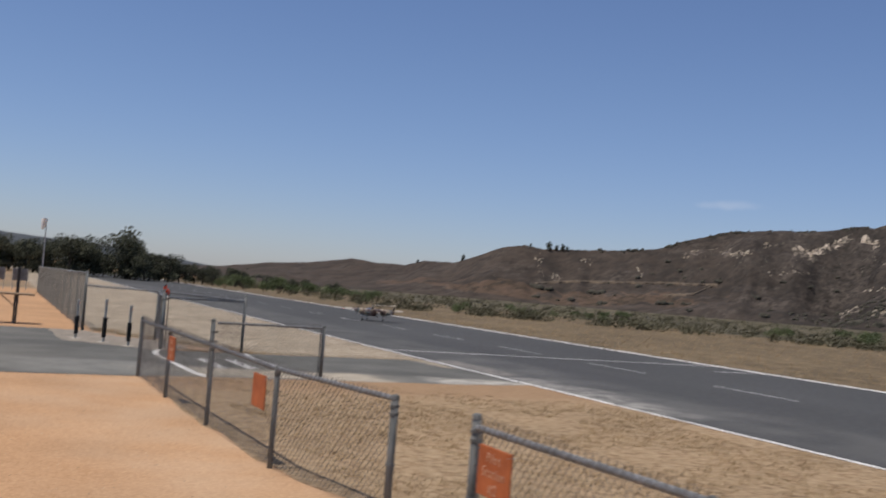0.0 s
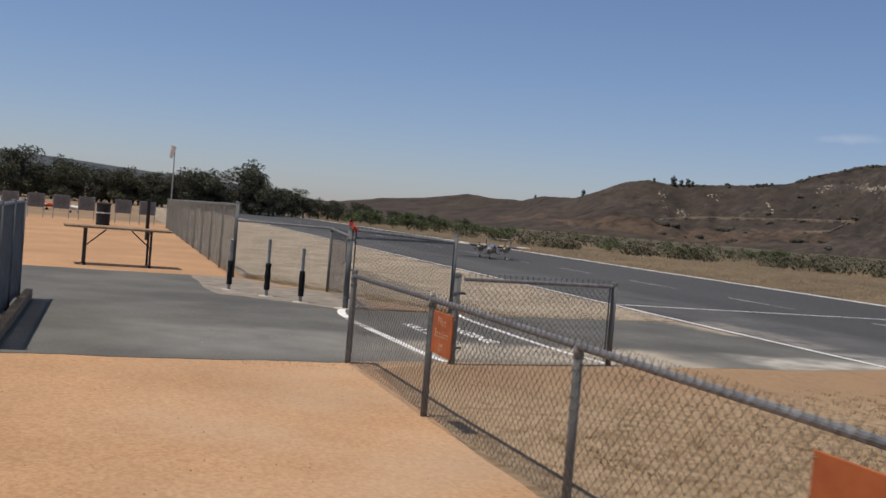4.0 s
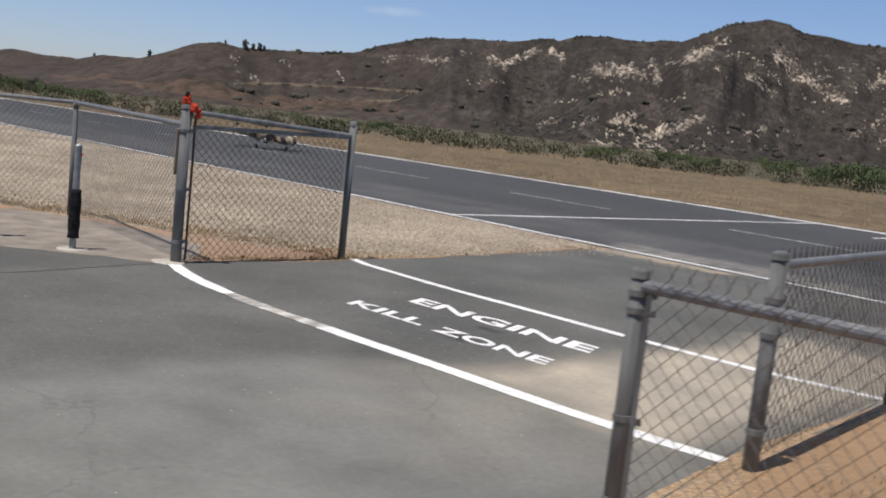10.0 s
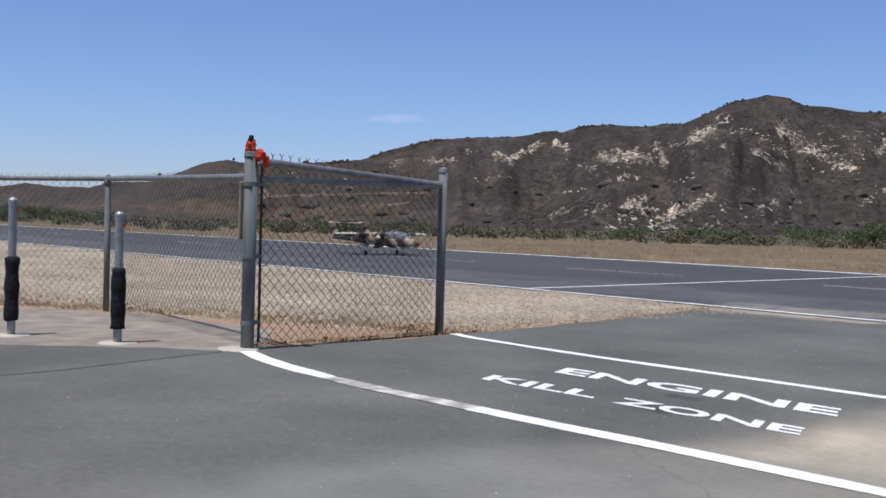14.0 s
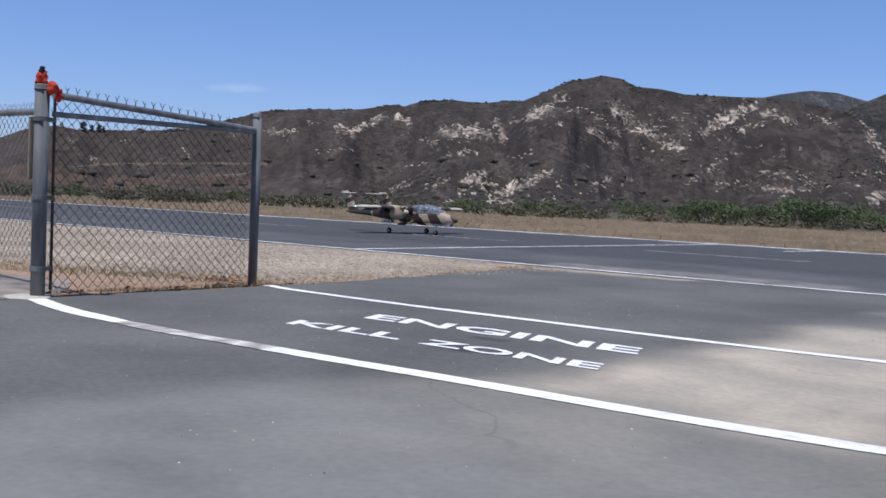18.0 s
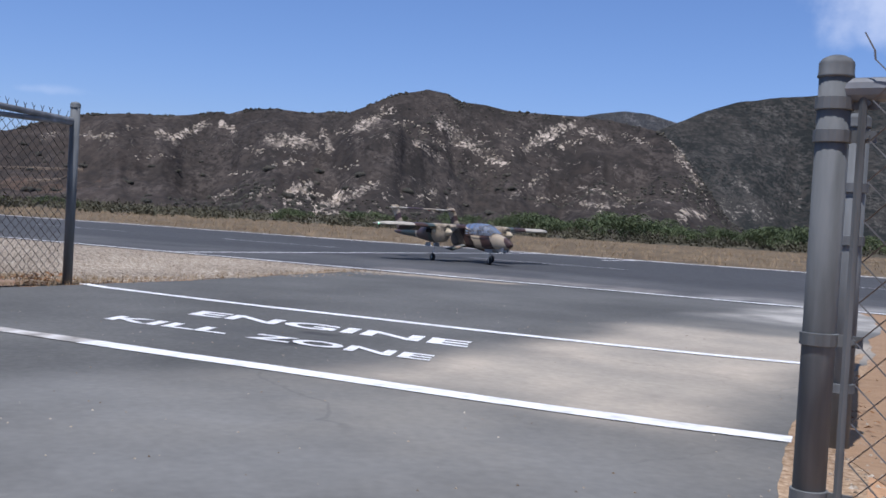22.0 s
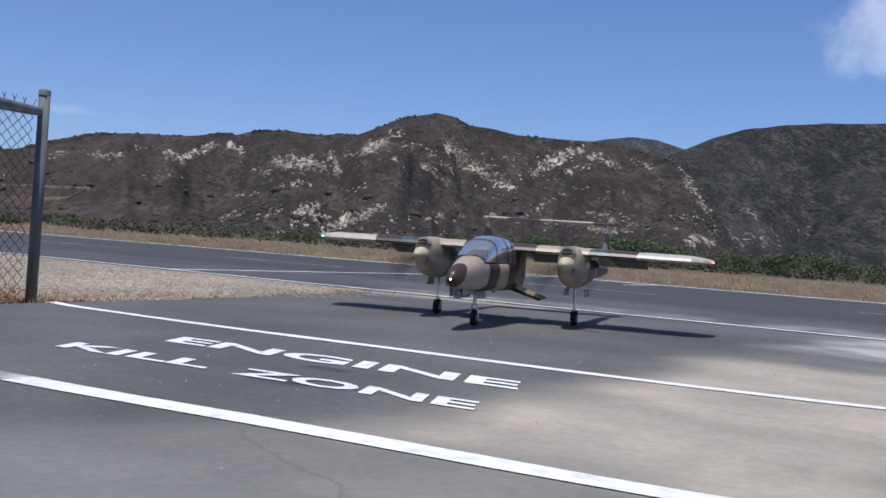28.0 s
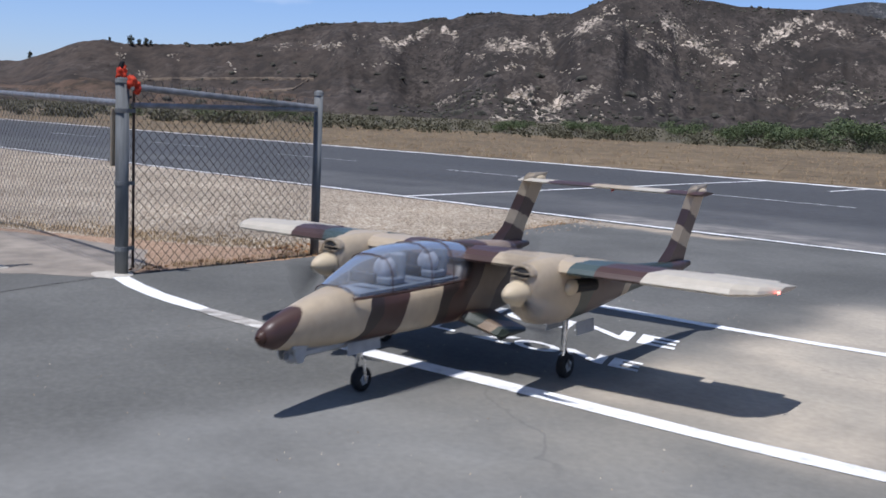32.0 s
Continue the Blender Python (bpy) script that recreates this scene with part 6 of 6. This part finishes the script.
def model_plane():
    t = thing("model_plane")
    bm = bmesh.new()
    loft(bm, [oval(x, 0, h * 0.93, a, b, 24, p) for x, h, a, b, p in ((1.36, 0.030, 0.270, 0.335, 2.2), (1.315, 0.046, 0.252, 0.36, 2.2), (1.23, 0.063, 0.240, 0.388, 2.3), (1.11, 0.086, 0.232, 0.418, 2.5),
         (0.97, 0.108, 0.226, 0.445, 2.8), (0.93, 0.112, 0.225, 0.42, 3.0), (0.7, 0.122, 0.222, 0.412, 3.4), (0.4, 0.127, 0.218, 0.412, 3.8), (0.25, 0.127, 0.216, 0.42, 4.0), (0.2, 0.127, 0.214, 0.53, 4.0), (0.15, 0.124, 0.212, 0.556, 4.0), (-0.05, 0.115, 0.21, 0.55, 4.0), (-0.2, 0.095, 0.222, 0.54, 3.6), (-0.30, 0.065, 0.255, 0.53, 3.0), (-0.36, 0.02, 0.34, 0.48, 2.4))])
    part("fuselage", bm, C_BODY, t, "camouflaged fuselage with a dark brown nose", True)
    bm = bmesh.new()
    lathe(bm, [(0.0275, -0.001), (0.0255, 0.006), (0.02, 0.013), (0.0125, 0.0195), (0.009, 0.022), (0.0075, 0.022), (0.0068, 0.0205), (0.0065, 0.001)], 18, pose(1.36, 0, 0.3025, 0, 90))
    bezel = part("lamp_bezel", bm, M_BROWN, t, "dark brown nose tip round the landing lamp", True)
    bm = bmesh.new()
    lathe(bm, [(0.0055, 0), (0.006, 0.001), (0.003, 0.002)], 14, pose(1.3605, 0, 0.3025, 0, 90))
    part("landing_lamp", bm, M_NOSE_LAMP, bezel, "bright white landing lamp")
    # canopy
    ribs = ((0.97, 0.108, 0.446), (0.91, 0.118, 0.482), (0.82, 0.128, 0.526), (0.74, 0.134, 0.56), (0.62, 0.137, 0.577), (0.45, 0.137, 0.58), (0.3, 0.134, 0.574), (0.19, 0.126, 0.562))

    def arch(x, hw, top, grow=0.0, n=12):
        out = []
        for k in range(n + 1):
            a = math.pi * k / n
            c = math.cos(a)
            out.append((x, (hw * 0.89 + grow) * math.copysign(abs(c) ** 0.6, c), 0.408 + (top - 0.408 + grow) * math.sin(a) ** 0.72))
        return out
    bm = bmesh.new()
    rings = [[bm.verts.new(p) for p in arch(*r)] for r in ribs]
    for a, b in zip(rings, rings[1:]):
        for i in range(len(a) - 1):
            bm.faces.new((a[i], a[i + 1], b[i + 1], b[i]))
    canopy = part("canopy", bm, M_GLASS, t, "blue-tinted clear canopy", True)
    canopy.visible_shadow = False

    def frame_bar(pts, r=0.0022):
        bm = bmesh.new()
        for p, q in zip(pts, pts[1:]):
            tube(bm, p, q, r, seg=6)
        part("canopy_frame", bm, M_BROWN, canopy, "thin brown canopy frame")
    for r in (ribs[0], (0.76, 0.135, 0.552), (0.5, 0.139, 0.58), (0.34, 0.137, 0.576), ribs[-1]):
        frame_bar(arch(*r, grow=0.002))
    for s in (0, 12):
        frame_bar([arch(*r, grow=0.002)[s] for r in ribs], 0.005)
    bm = bmesh.new()
    part("cockpit_floor", box(bm, 0.57, 0, 0.416, 0.70, 0.17, 0.012), M_COCKPIT, t)
    for x in (0.66, 0.36):
        bm = bmesh.new()
        box(bm, x - 0.06, 0, 0.485, 0.03, 0.11, 0.13, bevel=0.01)
        part("cockpit_seat", box(bm, x - 0.005, 0, 0.44, 0.1, 0.12, 0.03, bevel=0.006), M_COCKPIT, t)
        bm = bmesh.new()
        ball(bm, (x, 0, 0.485), 0.045, 0.8, 1.15, 1.2)
        ball(bm, (x + 0.005, 0, 0.54), 0.024, 1, 0.95, 1.05)
        part("dummy_figure", bm, M_DUMMY, t, "plain pale dummy figure in the cockpit", True)
        bm = bmesh.new()
        part("instrument_panel", box(bm, x + 0.14, 0, 0.465, 0.02, 0.13, 0.045, bevel=0.005), M_DARKMETAL, t)
    # wing
    bm = bmesh.new()
    span = [(-1.41, 0.02, -0.19, 0.026), (-1.36, 0.15, -0.215, 0.046), (-1.28, 0.225, -0.225, 0.062), (-0.5, 0.24, -0.225, 0.07), (0, 0.24, -0.225, 0.072), (0.5, 0.24, -0.225, 0.07), (1.28, 0.225, -0.225, 0.062), (1.36, 0.15, -0.215, 0.046), (1.41, 0.02, -0.19, 0.026)]
    loft(bm, [airfoil(a, b, y, 0.502, th) for y, a, b, th in span])
    wing = part("wing", bm, C_WING, t, "straight camouflaged wing with pale tips")
    for y, w in ((-0.25, 0.26), (0.25, 0.26), (-0.78, 0.34), (0.78, 0.34)):
        bm = bmesh.new()
        box(bm, 0, 0, 0, 0.15, w, 0.016, pose(-0.255, y, 0.457, 0, -22), 0.005)
        part("flap", bm, C_WING, wing, "lowered flap")
    for y in (-1.16, 1.16):
        bm = bmesh.new()
        part("aileron", box(bm, -0.225, y, 0.497, 0.09, 0.32, 0.014, bevel=0.004), C_WING, wing)
    bm = bmesh.new()
    part("nav_lamp", ball(bm, (0.05, 1.412, 0.505), 0.008, 1.4, 0.8, 0.8), M_NAV_RED, wing, "glowing red wingtip lamp")
    bm = bmesh.new()
    part("nav_lamp", ball(bm, (0.05, -1.412, 0.505), 0.008, 1.4, 0.8, 0.8), M_NAV_GREEN, wing, "glowing green wingtip lamp")
    props = []
    for s in (-0.5, 0.5):
        bm = bmesh.new()
        loft(bm, [oval(x, s, h, a, b, 18, 2.4) for x, h, a, b in ((0.425, 0.046, 0.355, 0.50), (0.405, 0.063, 0.322, 0.53), (0.34, 0.077, 0.29, 0.548), (0.2, 0.086, 0.268, 0.554), (0.05, 0.089, 0.264, 0.55), (-0.1, 0.083, 0.272, 0.528),
             (-0.3, 0.07, 0.29, 0.48), (-0.6, 0.052, 0.32, 0.445), (-0.95, 0.042, 0.335, 0.425), (-1.2, 0.036, 0.35, 0.415), (-1.34, 0.016, 0.37, 0.40))])
        boom = part("boom", bm, C_BOOM, t, "camouflaged engine pod tapering into the tail boom", True)
        # solid black ball gives the shade inside the intake mouth
        bm = bmesh.new()
        ball(bm, (0.41, s, 0.502), 0.046, 0.5, 1.0, 0.5, 16, 10)
        part("intake", bm, M_BLACKPL, boom, "black ball standing in for the shaded air intake", True)
        bm = bmesh.new()
        loft(bm, [[(0.40 + 0.026 * math.cos(b), s + (0.046 + 0.011 * math.sin(b)) * math.cos(a), 0.496 + (0.036 + 0.011 * math.sin(b)) * math.sin(a)) for b in [2 * math.pi * q / 10 for q in range(10)]] for a in [math.pi * k / 20 for k in range(21)]])
        part("intake_lip", bm, C_BOOM, boom, "sand-coloured rounded intake lip", True)
        for z in (0.488, 0.506):
            bm = bmesh.new()
            part("intake_vane", box(bm, 0.418, s, z, 0.03, 0.086, 0.005, bevel=0.0015), C_BOOM, boom)
        o = 1 if s > 0 else -1
        bm = bmesh.new()
        tube(bm, (0.12, s + o * 0.082, 0.43), (0.02, s + o * 0.128, 0.435), 0.03, 0.028, 12)
        part("exhaust", bm, M_BLACKPL, boom, "dark exhaust stub")
        bm = bmesh.new()
        ball(bm, (0.16, s + o * 0.09, 0.43), 0.034, 1.5, 0.7, 1)
        part("scoop", bm, M_CREAM, boom, "cream scoop ahead of the exhaust", True)
        # propeller
        bm = bmesh.new()
        lathe(bm, [(0.054, 0.0), (0.054, 0.02), (0.047, 0.055), (0.033, 0.09), (0.017, 0.112), (0.003, 0.12)], 20, pose(0, 0, 0, 0, 90))
        prop = part("propeller", bm, M_CREAM, t, "cream spinner with dark blades", True)
        prop.matrix_basis = pose(0.42, s, 0.425)
        for k in range(3):
            bm = bmesh.new()
            q = pose(0, 0, 0, 120 * k)
            loft(bm, [[q @ Vector((0.03 + dx + w * 0.5 * u, w * v, z)) for u, v in ((-1, -1), (-0.6, 0.2), (1, 1), (0.6, -0.2))] for z, w, dx in ((0.05, 0.014, 0), (0.12, 0.024, 0), (0.2, 0.02, 0), (0.25, 0.008, 0))])
            part("blade", bm, M_DARKMETAL, prop, "dark propeller blade")
        props.append((prop, s))
        # fin
        bm = bmesh.new()
        loft(bm, [[(le, s, z), (le - (le - te) * 0.3, s + th, z), (te, s + 0.002, z), (te, s - 0.002, z), (le - (le - te) * 0.3, s - th, z)] for le, te, z, th in ((-0.72, -1.27, 0.385, 0.012), (-0.93, -1.28, 0.425, 0.018), (-1.05, -1.315, 0.50, 0.017), (-1.16, -1.42, 0.64, 0.018), (-1.27, -1.52, 0.78, 0.016), (-1.31, -1.54, 0.80, 0.008))])
        fin = part("fin", bm, C_FIN, t, "swept camouflaged tail fin")
        bm = bmesh.new()
        part("fairing", ball(bm, (-1.44, s, 0.762), 0.03, 2.6, 0.8, 0.75), M_CREAM, fin, "rounded cream fairing", True)
        # main leg
        bm = bmesh.new()
        tube(bm, (0.02, s, 0.15), (0.02, s, 0.27), 0.013, seg=10)
        tube(bm, (0.02, s, 0.055), (0.02, s, 0.16), 0.008, seg=10)
        tube(bm, (0.02, s, 0.15), (-0.02, s, 0.105), 0.005, seg=6)
        tube(bm, (-0.02, s, 0.105), (0.005, s, 0.06), 0.005, seg=6)
        tube(bm, (0.0, s - 0.022, 0.056), (0.0, s + 0.022, 0.056), 0.008, seg=8)
        tube(bm, (0.02, s - 0.022, 0.09), (0.0, s - 0.022, 0.056), 0.006, seg=6)
        tube(bm, (0.02, s + 0.022, 0.09), (0.0, s + 0.022, 0.056), 0.006, seg=6)
        part("main_leg", bm, M_CHROME, t, "slim polished landing leg")
        for q in (-0.07, 0.07):
            bm = bmesh.new()
            box(bm, 0, 0, 0, 0.16, 0.006, 0.055, pose(-0.03, s + q, 0.235, 8 if q > 0 else -8))
            part("gear_door", bm, M_LTGREY, t, "pale grey gear door")
    bm = bmesh.new()
    loft(bm, [[(le, y, 0.757), (le - 0.07, y, 0.770), (te, y, 0.759), (te, y, 0.755), (le - 0.07, y, 0.744)] for y, le, te in ((-0.56, -1.30, -1.48), (-0.53, -1.25, -1.49), (0.0, -1.25, -1.49), (0.53, -1.25, -1.49), (0.56, -1.30, -1.48))])
    tail = part("tailplane", bm, C_TAIL, t, "thin tailplane joining both fins")
    bm = bmesh.new()
    part("beacon", ball(bm, (-1.30, 0.05, 0.742), 0.009, 1, 1, 0.9), M_REDLENS, tail, "small red beacon")
    bm = bmesh.new()
    part("beacon", ball(bm, (0.35, 0.0, 0.207), 0.009, 1, 1, 0.9), M_REDLENS, t, "small red belly beacon")
    # sponsons
    for s in (-1, 1):
        bm = bmesh.new()
        loft(bm, [[(a, s * y, z), (a - 0.04, s * y, z + th), (b, s * y, z + 0.004), (b, s * y, z - 0.004), (a - 0.04, s * y, z - th)] for y, a, b, z, th in ((0.08, 0.27, 0.0, 0.255, 0.03), (0.28, 0.22, -0.02, 0.185, 0.024), (0.295, 0.19, 0.0, 0.18, 0.008))])
        part("sponson", bm, C_SPONSON, t, "camouflaged stub wing under the fuselage")
    bm = bmesh.new()
    box(bm, 0.93, 0, 0.222, 0.50, 0.07, 0.03, bevel=0.008)
    part("belly_tray", bm, M_LTGREY, t, "pale grey tray under the nose")
    for s in (-0.05, 0.05):
        bm = bmesh.new()
        box(bm, 0, 0, 0, 0.2, 0.006, 0.045, pose(0.84, s, 0.2, 10 if s > 0 else -10))
        part("gear_door", bm, M_LTGREY, t, "pale grey gear door")
    bm = bmesh.new()
    ball(bm, (1.2, 0, 0.214), 0.031, 1, 1, 1, 18, 12)
    turret = part("camera_turret", bm, M_LTGREY, t, "grey ball turret under the nose", True)
    bm = bmesh.new()
    box(bm, 1.2, 0, 0.252, 0.085, 0.095, 0.016, bevel=0.004)
    part("turret_mount", bm, M_LTGREY, turret, "pale grey mounting plate")
    for s in (-1, 1):
        bm = bmesh.new()
        loft(bm, [[(1.2 + dx, s * (0.038 + w), z) for dx, w in ((-c, 0), (c, 0), (c, 0.007), (-c, 0.007))] for z, c in ((0.25, 0.032), (0.215, 0.028), (0.192, 0.014))])
        part("turret_arm", bm, M_LTGREY, turret, "pale grey side arm")
    bm = bmesh.new()
    part("lens", lathe(bm, [(0.013, 0), (0.013, 0.006), (0.009, 0.007)], 14, pose(1.227, 0, 0.214, 0, 90)), M_TURRET, turret, "grey round lens")
    bm = bmesh.new()
    tube(bm, (0.80, 0, 0.13), (0.82, 0, 0.24), 0.012, seg=10)
    tube(bm, (0.79, 0.024, 0.05), (0.80, 0.016, 0.14), 0.007, seg=8)
    tube(bm, (0.79, -0.024, 0.05), (0.80, -0.016, 0.14), 0.007, seg=8)
    tube(bm, (0.79, -0.026, 0.05), (0.79, 0.026, 0.05), 0.007, seg=8)
    tube(bm, (0.80, 0, 0.15), (0.70, 0, 0.23), 0.006, seg=8)
    part("nose_leg", bm, M_CHROME, t, "slim polished nose leg")
    wheels = []
    for x, y, r in ((0.0, -0.5, 0.056), (0.0, 0.5, 0.056), (0.79, 0.0, 0.05)):
        w = wheel(t, "wheel", r, 0.036)
        w.matrix_basis = pose(x, y, r)
        wheels.append((w, x, y, r))
    tagged(t, "camouflaged twin-boom model plane rolling on three wheels", "model airplane")
    return t, props, wheels


PLANE, PROPS, WHEELS = model_plane()

# seconds, place of the plane between its main wheels, heading in degrees
TAXI = [
    (0.0, -22.7, 12.75, 180), (1.0, -23.4, 12.4, 186), (1.5, -23.7, 12.1, 196), (2.0, -23.95, 11.7, 214), (2.5, -23.9, 11.2, 242), (3.5, -23.5, 10.8, 305), (4.5, -22.75, 11.1, 348),
    (5.0, -22.6, 11.4, 353), (6.0, -22.3, 12.0, 355), (8.0, -20.85, 12.5, 358), (9.0, -19.8, 12.75, 355), (10.0, -19.1, 12.9, 357), (12.0, -17.5, 12.7, 355.5), (13.0, -16.2, 12.5, 358), (14.5, -13.9, 12.35, 364), (16.0, -11.65, 12.35, 365.5), (16.5, -11.0, 12.5, 365), (17.0, -10.35, 12.7, 362.5), (17.5, -9.3, 12.55, 359),
    (18.0, -8.25, 12.3, 354.5), (19.0, -6.95, 12.5, 347), (20.0, -5.35, 12.3, 339), (21.0, -3.45, 11.2, 334), (22.0, -1.95, 10.35, 328.5), (23.0, -0.7, 9.6, 318.3), (24.0, 0.28, 8.66, 307.3), (24.5, 0.66, 8.22, 301), (25.5, 1.13, 7.08, 286), (26.5, 1.35, 5.95, 279), (27.0, 1.44, 5.4, 279.5), (27.6, 1.55, 4.7, 281.5), (28.0, 1.64, 4.3, 284), (29.0, 2.02, 3.15, 287), (29.5, 2.24, 2.53, 286.5),
    (30.0, 2.436, 1.94, 284.6), (30.5, 2.59, 1.41, 283), (31.0, 2.73, 0.90, 281.5), (31.5, 2.87, 0.42, 279), (32.0, 2.91, 0.09, 278)]


def motions():
    walk(PLANE, [(t, pose(x, y, -0.008, 0, 0, h)) for t, x, y, h in TAXI])
    ts = [r[0] for r in TAXI]
    way = [0.0]
    for a, b in zip(TAXI, TAXI[1:]):
        way.append(way[-1] + math.hypot(b[1] - a[1], b[2] - a[2]))
    steps = [k / 30 for k in range(961)]
    for w, x, y, r in WHEELS:
        walk(w, [(t, pose(x, y, r, 0, math.degrees(np.interp(t, ts, way) / r), 0)) for t in steps])
    for p, s in PROPS:
        walk(p, [(k / 30, pose(0.42, s, 0.425, 83 * k % 360)) for k in range(961)])


motions()
